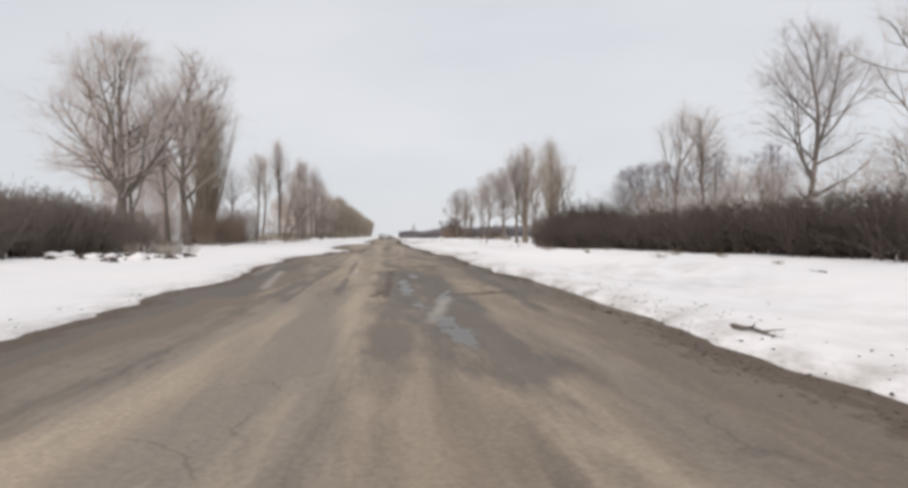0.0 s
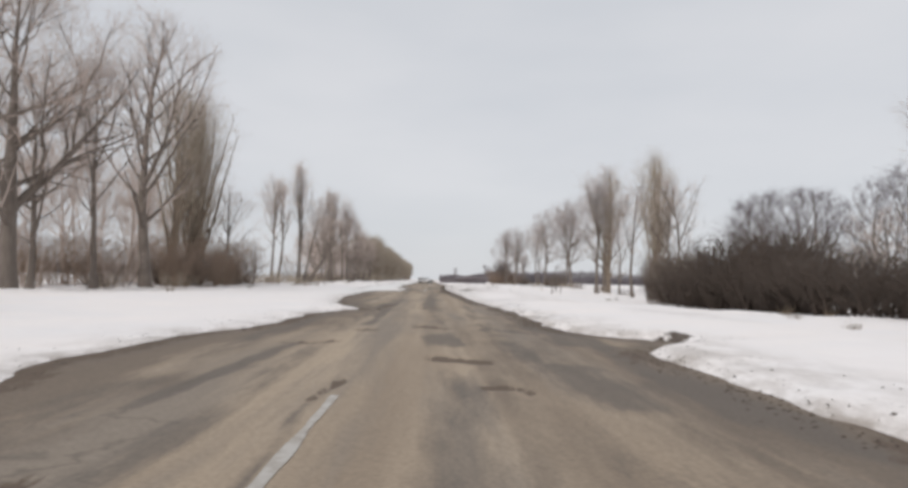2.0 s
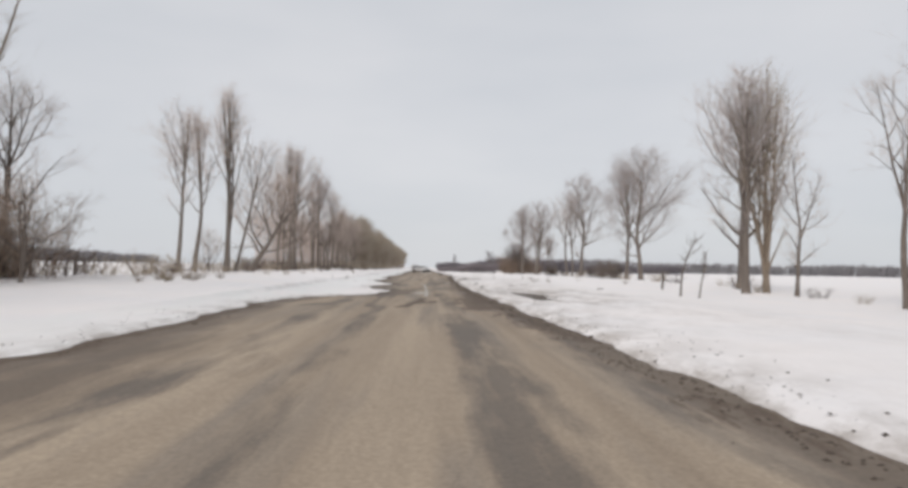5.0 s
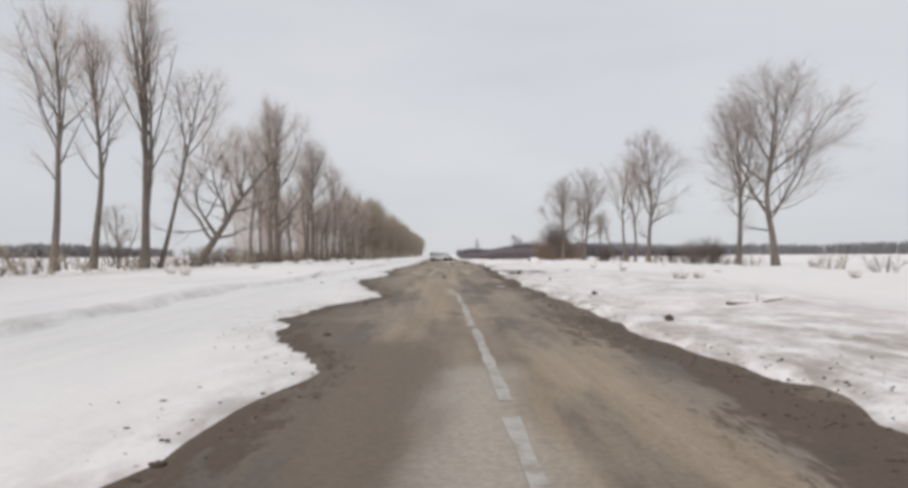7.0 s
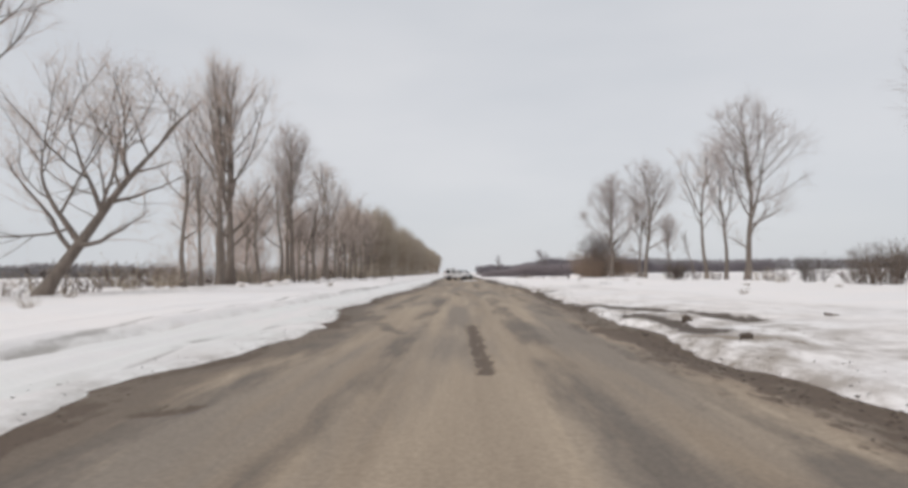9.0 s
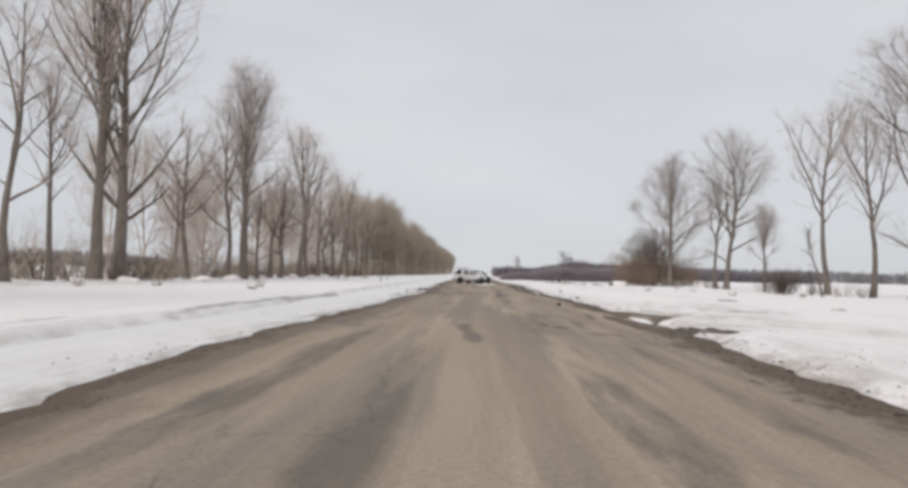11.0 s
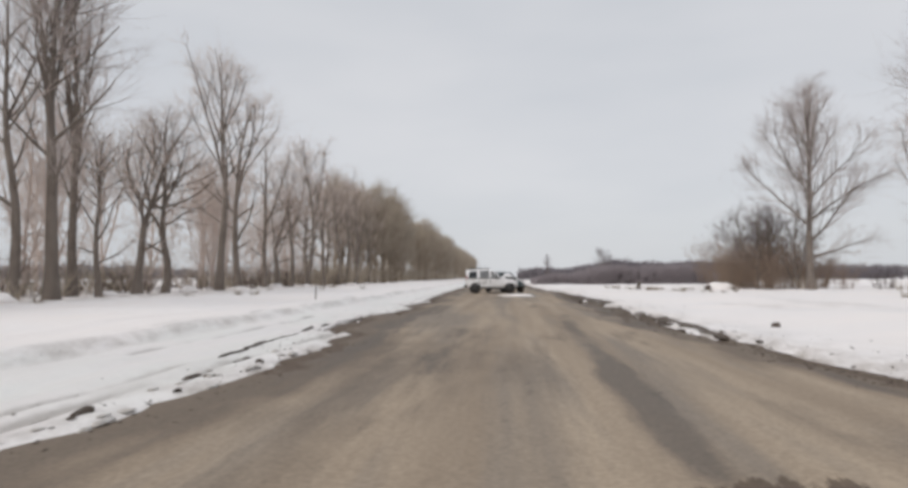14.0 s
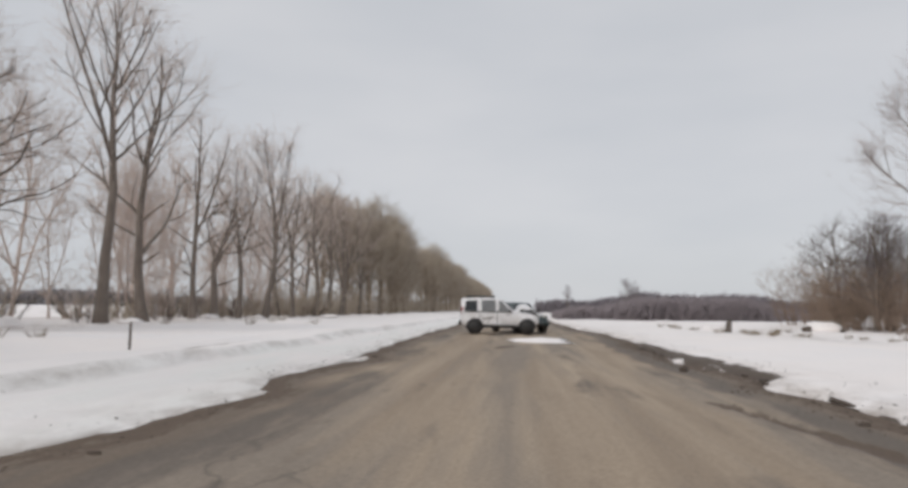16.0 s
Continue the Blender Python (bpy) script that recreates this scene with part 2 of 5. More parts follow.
def wave(x, y, seed=0.0):
    """Smooth noise between about -1 and 1, over arrays, out of turned sine waves."""
    r = np.random.RandomState(int(abs(seed) * 10) + 7)
    total = 0.0
    for k in range(7):
        a, f, ph = r.uniform(0, math.tau), r.uniform(0.6, 1.9), r.uniform(0, math.tau)
        total = total + np.sin(f * (np.cos(a) * x + np.sin(a) * y) + ph + 0.8 * np.sin(0.53 * f * (y * np.cos(a) - x) + ph))
    return total / 4.2


def smooth_step(v, a, b):
    t = np.clip((v - a) / (b - a), 0, 1)
    return t * t * (3 - 2 * t)


# ---- the road's bare strip between the snow edges: y, left edge, right edge ----
EDGES = [
    (-40, -4.8, 3.9), (12, -4.8, 4.0), (22, -4.9, 4.0), (32, -5.7, 3.7), (42, -5.7, 3.6), (50, -4.8, 3.2), (55, -4.6, 3.2),
    (59, -3.6, 3.0), (63, -4.7, 2.9), (68, -5.6, 2.5), (80, -6.5, 2.2), (100, -7.0, 1.9), (105, -6.0, 1.8), (108.5, -3.6, 1.9),
    (114, -2.8, 1.8), (120, -4.8, 1.7), (128, -3.6, 1.7), (137, -5.0, 1.8), (143, -6.2, 2.0), (147, -5.0, 2.0), (152, -5.1, 2.0),
    (160, -6.2, 2.3), (174, -6.1, 2.8), (188, -5.7, 3.4), (197, -5.6, 3.2), (203, -5.15, 2.9), (208, -5.2, 2.7), (209.6, -5.2, 2.42), (210.9, -6.05, 2.5), (217.5, -6.0, 2.55), (219.6, -5.6, 2.65),
    (222.6, -5.35, 2.75), (224.2, -6.0, 2.35), (226.0, -5.85, 2.75), (229, -5.45, 2.55), (235, -5.85, 2.7), (241, -6.1, 3.05), (250, -6.2, 3.2), (260, -6.2, 2.4), (300, -6.2, 2.2), (3000, -6.2, 2.2),
]
E_Y, E_L, E_R = (np.array(c, float) for c in zip(*EDGES))


def edge_left(y):
    return np.interp(y, E_Y, E_L) + 0.15 + 0.30 * wave(y * 0.55, y * 0, 1) * (1 - 0.6 * smooth_step(y, 165, 180)) + 0.15 * wave(y * 2.3, y * 0, 2) + 0.07 * wave(y * 4.6, y * 0, 18)


def edge_right(y):
    bite = 2.0 * np.exp(-((y - 45.0) / 1.6) ** 2) + 1.5 * np.exp(-((y - 184) / 2.5) ** 2)
    return np.interp(y, E_Y, E_R) - 0.12 + bite + 0.17 * wave(y * 0.6, y * 0, 3) + 0.13 * wave(y * 2.2, y * 0, 4) + 0.06 * wave(y * 5.0, y * 0, 19)


# strokes on the road: x, y of both ends and half width
WORN_NEAR = [
    (-2.5, 14.8, -2.5, 20.1, 0.14), (-3.4, 15.6, -5.2, 29.6, 0.45), (-1.2, 15.7, -1.7, 36.7, 0.12), (0.3, 24.5, 0.6, 21.5, 0.55), (1.6, 27.9, 3.2, 23.5, 0.3),
    (3.7, 28.3, 3.2, 15.6, 0.35), (-3.4, 36.2, -3.1, 43.5, 0.16), (1.8, 39.8, 1.8, 36.8, 0.45), (-0.2, 44.9, 0.0, 43.5, 0.28), (1.2, 47.8, 2.1, 46.9, 0.35),
    (-2.2, 49.1, -2.2, 75, 0.16), (2.5, 50.5, 2.7, 44.0, 0.45), (2.9, 51.0, 3.2, 34.6, 0.55), (-0.6, 60.0, -0.4, 95, 0.30),
    (-4.6, 2.0, -4.7, 30.0, 0.7), (-2.1, 14.0, -2.2, 30.0, 0.12), (2.6, 12.0, 2.9, 28.0, 0.22), (0.75, 7.0, 0.4, 24.0, 0.75)]
WORN_FAR = [
    (-3.0, 98.2, -3.1, 110.9, 0.13), (-5.1, 98.9, -4.8, 99.9, 0.35), (-3.7, 106.3, -3.1, 109.2, 0.25), (-1.5, 121.4, -1.2, 121.0, 0.2),
    (0.6, 138.9, -0.2, 129.4, 0.5), (-3.2, 149.9, -3.9, 152.9, 0.2), (0.8, 176.4, 1.2, 176.0, 0.18), (-2.2, 177.8, -1.9, 173.7, 0.22), (2.0, 185.4, 1.5, 180.8, 0.10),
    (0.25, 217.5, -0.05, 211.5, 0.22), (-0.05, 211.5, -0.6, 198.5, 0.17), (-5.0, 211.8, -4.8, 222.0, 0.13), (-5.3, 214.6, -5.6, 219.8, 0.14), (-3.7, 215.0, -3.8, 217.0, 0.08), (2.1, 196.0, 2.4, 206.0, 0.2), (1.9, 246.0, 2.1, 212.0, 0.32), (-4.9, 246.0, -4.5, 206.0, 0.28)]
BROKEN_NEAR = [
    (1.6, 15.4, 2.7, 16.0, 0.22), (-0.2, 16.5, -0.4, 15.0, 0.09), (1.6, 19.1, 2.9, 17.8, 0.12), (0.0, 26.0, -0.1, 15.0, 0.12), (-3.9, 29.5, -2.7, 29.9, 0.12),
    (-0.1, 29.7, 1.8, 29.2, 0.35), (-3.4, 30.4, -3.0, 33.6, 0.12), (-1.7, 36.9, -1.6, 38.2, 0.12), (0.3, 37.8, 0.8, 37.6, 0.12), (-0.2, 40.9, 0.4, 40.6, 0.25),
    (-3.3, 43.3, -2.4, 43.7, 0.14), (-2.2, 47.3, -1.9, 47.3, 0.22), (-0.7, 48.7, 0.0, 47.9, 0.25), (-1.1, 61.8, 0.1, 61.8, 0.25), (-2.6, 61.0, -2.4, 64.0, 0.2)]
BROKEN_FAR = [
    (-1.9, 98.6, -1.6, 100.3, 0.24), (-1.6, 100.6, -1.2, 102.1, 0.30), (-1.35, 102.6, -1.2, 105.4, 0.20), (-0.9, 101.2, -0.7, 103.0, 0.12), (-2.5, 108.1, -2.2, 108.0, 0.15), (1.5, 117.8, 1.1, 105.6, 0.5), (-4.9, 141.5, -4.5, 141.6, 0.12), (1.3, 150.4, 1.8, 144.4, 0.35),
    (-1.6, 152.1, -1.5, 143.7, 0.14), (-1.5, 137.5, -1.1, 137.5, 0.12), (-0.1, 178.6, 0.3, 178.0, 0.14), (-0.1, 182.9, 0.4, 182.7, 0.18), (-0.3, 194.2, -0.3, 192.4, 0.09),
    (-0.5, 198.2, 0.2, 198.1, 0.22), (0.6, 197.6, 1.2, 197.3, 0.14), (1.3, 196.6, 1.9, 196.4, 0.12), (1.15, 222.3, 1.65, 219.3, 0.12), (1.65, 219.3, 2.15, 217.6, 0.15), (2.15, 217.6, 1.65, 213.7, 0.10), (2.35, 218.5, 2.45, 207.5, 0.10), (2.45, 228.0, 2.7, 240.0, 0.16), (0.6, 136.2, 1.3, 135.0, 0.5), (-2.2, 235.5, -1.9, 236.5, 0.25), (1.0, 107.0, 1.0, 98.4, 0.85),
    (2.3, 191.5, 3.0, 187.0, 0.2), (3.0, 187.5, 3.2, 183.8, 0.55), (2.5, 184.0, 2.4, 178.5, 0.3)]
PALE = [(-1.35, 109.6, -1.25, 113.4, 0.42), (-3.1, 17.7, -4.0, 26.3, 0.10), (-1.4, 132.6, -1.3, 128.8, 0.14), (-0.8, 187.0, -0.8, 184.0, 0.12), (0.6, 10.5, 1.1, 14.5, 0.11), (-4.6, 24.0, -5.0, 30.0, 0.15)]
PUDDLES = [(0.30, 20.5, 0.35, 15.0, 0.20), (0.45, 13.8, 0.65, 11.6, 0.20), (0.75, 11.0, 0.95, 8.2, 0.22), (0.6, 23.4, 0.7, 21.5, 0.18), (1.0, 14.0, 1.3, 16.5, 0.12)]


# bare earth and dirty ruts on the snow beside the road, in the same manner
EARTH = [
    (1.9, 163.3, 3.4, 155.1, 0.35), (2.7, 153.2, 2.9, 148.0, 0.40), (3.6, 155.6, 4.6, 150.3, 0.30), (2.95, 110.5, 3.35, 106.0, 0.35), (3.35, 106.5, 3.4, 102.0, 0.5),
    (2.4, 189.4, 3.4, 184.2, 0.30), (2.5, 181.8, 2.4, 179.2, 0.30), (2.6, 179.3, 3.6, 176.2, 0.35), (2.6, 243.0, 3.0, 226.0, 0.32), (4.0, 44.6, 5.4, 45.6, 0.30),
    (-6.1, 210.6, -6.05, 217.2, 0.22), (2.75, 225.6, 3.2, 225.3, 0.14), (2.6, 221.3, 3.0, 220.4, 0.14), (2.62, 217.8, 2.68, 208.2, 0.13)]
RUTS = [
    (-6.05, 197.5, -5.9, 205.5, 0.09), (-6.5, 199.0, -6.4, 204.0, 0.09), (-5.75, 206.5, -5.6, 213.5, 0.09),
    (-9.06, 177.0, -9.17, 182.0, 0.12), (-9.17, 182.0, -8.86, 196.3, 0.12), (-6.69, 175.8, -5.98, 183.3, 0.14), (-8.91, 145.5, -9.67, 153.9, 0.12), (-9.67, 153.9, -9.79, 176.0, 0.11),
    (-6.93, 148.0, -6.42, 152.4, 0.11), (-6.49, 144.0, -6.72, 147.4, 0.11), (-9.12, 217.3, -9.36, 221.3, 0.12), (-9.9, 228.7, -10.5, 243.0, 0.13), (-6.13, 215.9, -5.83, 219.0, 0.14),
    (-6.3, 98.5, -6.6, 104.3, 0.17), (-7.84, 205.0, -7.83, 216.0, 0.11), (-9.32, 196.3, -9.33, 218.5, 0.11), (-5.65, 208.0, -5.7, 216.0, 0.14), (-5.5, 222.7, -5.9, 236.0, 0.13)]


def strokes(x, y, rows):
    """How far inside one of the strokes each place lies, from 0 to 1, with a torn edge."""
    best = np.zeros_like(x)
    for x0, y0, x1, y1, half in rows:
        near = (y > min(y0, y1) - 2) & (y < max(y0, y1) + 2)
        if not near.any():
            continue
        px, py = x[near], y[near]
        dx, dy = x1 - x0, y1 - y0
        t = np.clip(((px - x0) * dx + (py - y0) * dy) / max(1e-6, dx * dx + dy * dy), 0, 1)
        d = np.hypot(px - x0 - t * dx, (py - y0 - t * dy) * 0.7) / half
        d = d + 0.32 * wave(px * 2.6 + x0, py * 1.5, 20) + 0.18 * wave(px * 7, py * 4 + y0, 21)
        best[near] = np.maximum(best[near], 1 - smooth_step(d, 0.25, 1.55))
    return best


def snow_height(x, y):
    """The snow's height over the plain; it dips under the road between the two edges."""
    el, er = edge_left(y), edge_right(y)
    out = np.maximum(el - x, x - er)
    lip = 0.16 * smooth_step(out, -0.12, 0.36) * np.where(x > 0, 1.15, 0.75)
    fade = np.exp(-np.maximum(out, 0) / 5.0)
    lumps = 0.045 * wave(x * 0.9, y * 0.7, 5) + 0.022 * wave(x * 2.6, y * 2.2, 6)
    lumps = lumps + 0.05 * np.maximum(wave(x * 1.5, y * 1.1, 16), 0) * smooth_step(np.abs(x), 9.5, 13)
    swell = 0.10 * wave(x * 0.16, y * 0.12, 7) * smooth_step(out, 1, 9)
    bank = 0.20 * np.exp(-((x - er - 4.5) / 2.2) ** 2) + 0.14 * np.exp(-((x - el + 9.5) / 2.5) ** 2)
    z = -0.10 + (lip + (lumps + 0.05) * smooth_step(out, 0, 1.2) + swell + bank * (0.6 + 0.4 * wave(x * 0.2, y * 0.15, 8))) * 1.0
    z = z + 0.06 * smooth_step(out, 0.0, 0.5) * (1 - fade * 0.4)
    # the icy strip beside the road ends at a low bank; wheels pressed ruts into it
    on = smooth_step(y, 85, 112) * smooth_step(out, 0.2, 1.0) * smooth_step(-x, 0, 1)
    bend = 0.16 * np.sin(y * 0.05) + 0.10 * wave(y * 0.5, y * 0, 15)
    z = z + on * ((0.13 + 0.05 * wave(x * 0.7, y * 0.35, 23)) * smooth_step(-x - bend, 8.7, 9.3) - 0.05 * (1 - smooth_step(-x - bend, 8.4, 9.0)))
    for line, depth in ((-8.75, 0.08), (-7.25, 0.07), (-6.75, 0.05), (-10.6, 0.06), (-12.2, 0.05)):
        d = x - line + bend
        z = z - on * depth * (np.exp(-(d / 0.2) ** 2) - 0.5 * np.exp(-((np.abs(d) - 0.4) / 0.16) ** 2))
    # a ploughed bank with a trough behind it at the start, on the hedge's side
    early = 1 - smooth_step(y, 30, 48)
    z = z + early * (0.27 * np.exp(-((x - 7.9 - 0.3 * np.sin(y * 0.13)) / 1.0) ** 2) - 0.07 * np.exp(-((x - 10.0) / 0.9) ** 2))
    # the verge lies lower between the hedge and the poplars
    z = z - 0.55 * smooth_step(x, 9.5, 18.0) * (1 - smooth_step(x, 40, 120)) * smooth_step(y, 48, 84) * (1 - smooth_step(y, 112, 140))
    ruts = strokes(np.asarray(x, float), np.asarray(y, float), RUTS)
    return np.where(out < -0.12, -0.10, z - 0.06 * ruts - 0.04 * strokes(np.asarray(x, float), np.asarray(y, float), EARTH))


def road_surface(x, y):
    z = 0.035 * (1 - ((x + 1.4) / 5.0) ** 2) + 0.012 * wave(x * 0.9, y * 0.35, 9) + 0.006 * wave(x * 3.0, y * 2.0, 10)
    for c in (-2.9, -1.1, 0.7):
        z = z - 0.014 * np.exp(-((x - c - 0.15 * np.sin(y * 0.06)) / 0.3) ** 2)
    level = 0.035 * (1 - ((x + 1.4) / 5.0) ** 2)
    broken = np.maximum(strokes(x, y, BROKEN_NEAR), strokes(x, y, BROKEN_FAR))
    wet = strokes(x, y, PUDDLES)
    return (z - 0.04 * broken) * (1 - wet) + (level - 0.012) * wet, broken, wet


def growing(start, step, end, rate=1.12):
    out = [start]
    while abs(out[-1] - start) < abs(end - start):
        out.append(out[-1] + step)
        step *= rate
    return out


# ---- the large structure ----
gx = np.array(sorted(set(growing(-40, -1.2, -2600, 1.3)) | set(np.arange(-40, -16, 1.0)) | set(np.arange(-16, -11, 0.35))
                     | set(np.arange(-11, 7, 0.155)) | set(np.arange(7, 16, 0.35)) | set(np.arange(16, 40, 1.0)) | set(growing(40, 1.2, 2600, 1.3))))
gy = np.array(sorted(set(growing(-16, -2, -600, 1.5)) | set(np.arange(-16, 262, 0.48)) | set(growing(262, 0.5, 2900, 1.06))))
X, Y = np.meshgrid(gx, gy)
out_of_road = np.maximum(edge_left(Y) - X, X - edge_right(Y))
dirt = np.exp(-np.maximum(out_of_road, 0) / 0.55) + 0.55 * np.exp(-((X - edge_right(Y) - 2.2) / 1.0) ** 2) * smooth_step(wave(X * 0.3, Y * 0.13, 12), -0.1, 0.7)
dirt = np.clip(dirt + 0.9 * np.exp(-((X - 3.3) / 1.5) ** 2 - ((Y - 151) / 7.0) ** 4) + 0.9 * np.exp(-((X - 3.0 - 0.15 * (110 - Y)) / 0.6) ** 2 - ((Y - 106) / 6.0) ** 4)
               + 0.30 * smooth_step(X - edge_right(Y), 0.2, 1) * (1 - smooth_step(X, 9, 15)) * smooth_step(wave(X * 0.7, Y * 0.22, 14), 0.15, 0.9)
               + 0.28 * smooth_step(X - edge_right(Y), 0, 0.6) * (1 - smooth_step(X, 6, 12)) * smooth_step(Y, 80, 100) * (1 - smooth_step(Y, 160, 185))
               # narrow dark line at the low bank's foot, painted in for its shadow
               + 0.5 * np.exp(-((X + 8.85) / 0.2) ** 2) * smooth_step(Y, 100, 115)
               + 0.6 * np.exp(-((X - 10.5 - 0.1 * (Y - 247)) / 2.6) ** 2 - ((Y - 247) / 10.0) ** 4) + 0.65 * np.exp(-((X + 22.8) / 3.0) ** 2) * smooth_step(Y, 60, 80), 0, 1)
ice = smooth_step(-X, 4.5, 6) * (1 - smooth_step(-X, 8.7, 9.4)) * smooth_step(Y, 60, 110)
tagged(sheet("ground", gx, gy, snow_height(X, Y), SNOW, (("dirt", dirt), ("ice", ice), ("rut", strokes(X, Y, RUTS)), ("earth", strokes(X, Y, EARTH)))),
       "white trampled snow field with icy ruts beside the road", "snow", kind="structure")
rx = np.arange(-8.6, 6.2, 0.125)
ry = np.array(sorted(set(growing(-16, -2, -120, 1.5)) | set(np.arange(-16, 262, 0.33)) | set(growing(262, 0.4, 2600, 1.05))))
X, Y = np.meshgrid(rx, ry)
RZ, hole, wet = road_surface(X, Y)
inside = np.minimum(X - edge_left(Y), edge_right(Y) - X)
RZ = RZ - 0.16 * smooth_step(-inside, 0.35, 1.1)
hole = np.maximum(hole, 0.85 * np.exp(-(np.maximum(inside, 0) / np.where(X > 0, 0.62 - 0.32 * smooth_step(Y, 200, 207) * (1 - smooth_step(Y, 226, 234)) + 0.6 * np.exp(-((Y - 112) / 19) ** 4) + 0.4 * np.exp(-((Y - 150) / 9) ** 4) + 0.45 * np.exp(-((Y - 182) / 14) ** 4), 0.34)) ** 2) * smooth_step(wave(X * 0.8, Y * 0.5, 17), -0.8, 0.1))
bare = np.clip(np.exp(-(np.maximum(inside, 0) / np.where(X < -1, 1.1 + 0.1 * smooth_step(Y, 160, 185), 0.8)) ** 1.6) * 1.1 + 0.38 * smooth_step(wave(X * 0.5, Y * 0.09, 13), 0.1, 0.9) + 0.2 * smooth_step(Y, 192, 212) * smooth_step(X, -3.5, -2)
               + (1 - smooth_step(Y, 44, 64)) * (0.52 * smooth_step(X + 0.25 * wave(Y * 0.25, Y * 0, 24), 0.0, 0.35) + 0.45 * smooth_step(edge_left(Y) + 2.2 + 0.4 * wave(Y * 0.2, Y * 0, 25) - X, 0, 0.5)), 0, 1)
drift = 0.18 * np.sin(Y * 0.03) + 0.12 * np.sin(Y * 0.085)
track = sum(np.exp(-((X - c - drift) / w) ** 4) for c, w in ((-0.35, 0.42), (-2.75, 0.32), (1.1, 0.35), (-4.3, 0.4))) * (1 - 0.35 * smooth_step(Y, 170, 190))
worn = np.maximum(strokes(X, Y, WORN_NEAR), strokes(X, Y, WORN_FAR))
track = 0.6 * track + 0.9 * worn * (1 - 0.35 * smooth_step(Y, 180, 195)) + 0.8 * np.exp(-((X - edge_right(Y) + 0.75) / 0.2) ** 2) * smooth_step(Y, 205, 212)
tagged(sheet("road", rx, ry, RZ, ROAD, (("bare", bare), ("hole", hole), ("wet", wet), ("track", np.clip(track, 0, 1)), ("pale", strokes(X, Y, PALE)))),
       "muddy brown broken asphalt road with potholes and puddles", "road", kind="structure")


# ---- bare trees and shrubs ----
def unit(v):
    return v / max(1e-9, np.linalg.norm(v))


def limb(r, start, way, length, r0, r1, n, gnarl, lift):
    """The line of a branch: n + 1 points and radii, wandering by gnarl and turning up by lift."""
    pts, rad, p, d = [start], [r0], np.array(start, float), unit(np.array(way, float))
    for k in range(n):
        d = unit(d + r.normal(0, gnarl, 3) + np.array([0, 0, lift]))
        p = p + d * (length / n)
        pts.append(p)
        rad.append(r0 + (r1 - r0) * ((k + 1) / n) ** 0.85)
    return np.array(pts), np.array(rad)


def along(line, t):
    pts, rad = line
    k = min(len(pts) - 2, int(t * (len(pts) - 1)))
    f = t * (len(pts) - 1) - k
    return pts[k] * (1 - f) + pts[k + 1] * f, unit(pts[k + 1] - pts[k]), rad[k] * (1 - f) + rad[k + 1] * f


def off(r, d, degrees, spin):
    """The way d bent aside by degrees, round it at the angle spin."""
    a = unit(np.cross(d, (0.0, 0.0, 1.0) if abs(d[2]) < 0.92 else (1.0, 0.0, 0.0)))
    b = np.cross(d, a)
    s = radians(degrees)
    return d * math.cos(s) + (a * math.cos(spin) + b * math.sin(spin)) * math.sin(s)


def tubes(lines, sides):
    """One set of corners and faces for many lines with the same number of points."""
    P, R = np.array([l[0] for l in lines]), np.array([l[1] for l in lines])
    T = np.gradient(P, axis=1)
    T /= np.linalg.norm(T, axis=2, keepdims=True) + 1e-9
    main = T.mean(axis=1, keepdims=True)
    ref = np.where(np.abs(main[..., 2:3]) < 0.85, np.array([0, 0, 1.0]), np.array([1.0, 0, 0]))
    A = np.cross(T, np.broadcast_to(ref, T.shape))
    A /= np.linalg.norm(A, axis=2, keepdims=True) + 1e-9
    B = np.cross(T, A)
    w = np.arange(sides) / sides * math.tau
    ring = A[:, :, None, :] * np.cos(w)[None, None, :, None] + B[:, :, None, :] * np.sin(w)[None, None, :, None]
    V = P[:, :, None, :] + ring * R[:, :, None, None]
    m, n = P.shape[:2]
    base = (np.arange(m)[:, None, None] * n + np.arange(n - 1)[None, :, None]) * sides
    j = np.arange(sides)[None, None, :]
    q = np.stack([base + j, base + (j + 1) % sides, base + sides + (j + 1) % sides, base + sides + j], -1)
    return V.reshape(-1, 3), q.reshape(-1, 4)


def cones(lines):
    """Twigs: three-sided spikes, one face to each side."""
    P, R = np.array([l[0] for l in lines]), np.array([l[1] for l in lines])
    d = P[:, 1] - P[:, 0]
    d /= np.linalg.norm(d, axis=1, keepdims=True) + 1e-9
    ref = np.where(np.abs(d[:, 2:3]) < 0.85, np.array([0, 0, 1.0]), np.array([1.0, 0, 0]))
    A = np.cross(d, ref)
    A /= np.linalg.norm(A, axis=1, keepdims=True) + 1e-9
    B = np.cross(d, A)
    w = np.arange(3) / 3 * math.tau
    foot = P[:, None, 0] + (A[:, None] * np.cos(w)[None, :, None] + B[:, None] * np.sin(w)[None, :, None]) * R[:, 0][:, None, None]
    V = np.concatenate([foot, P[:, 1:2]], 1)
    i = np.arange(len(lines))[:, None, None] * 4
    t = i + np.array([[0, 1, 3], [1, 2, 3], [2, 0, 3]])[None]
    return V.reshape(-1, 3), t.reshape(-1, 3)


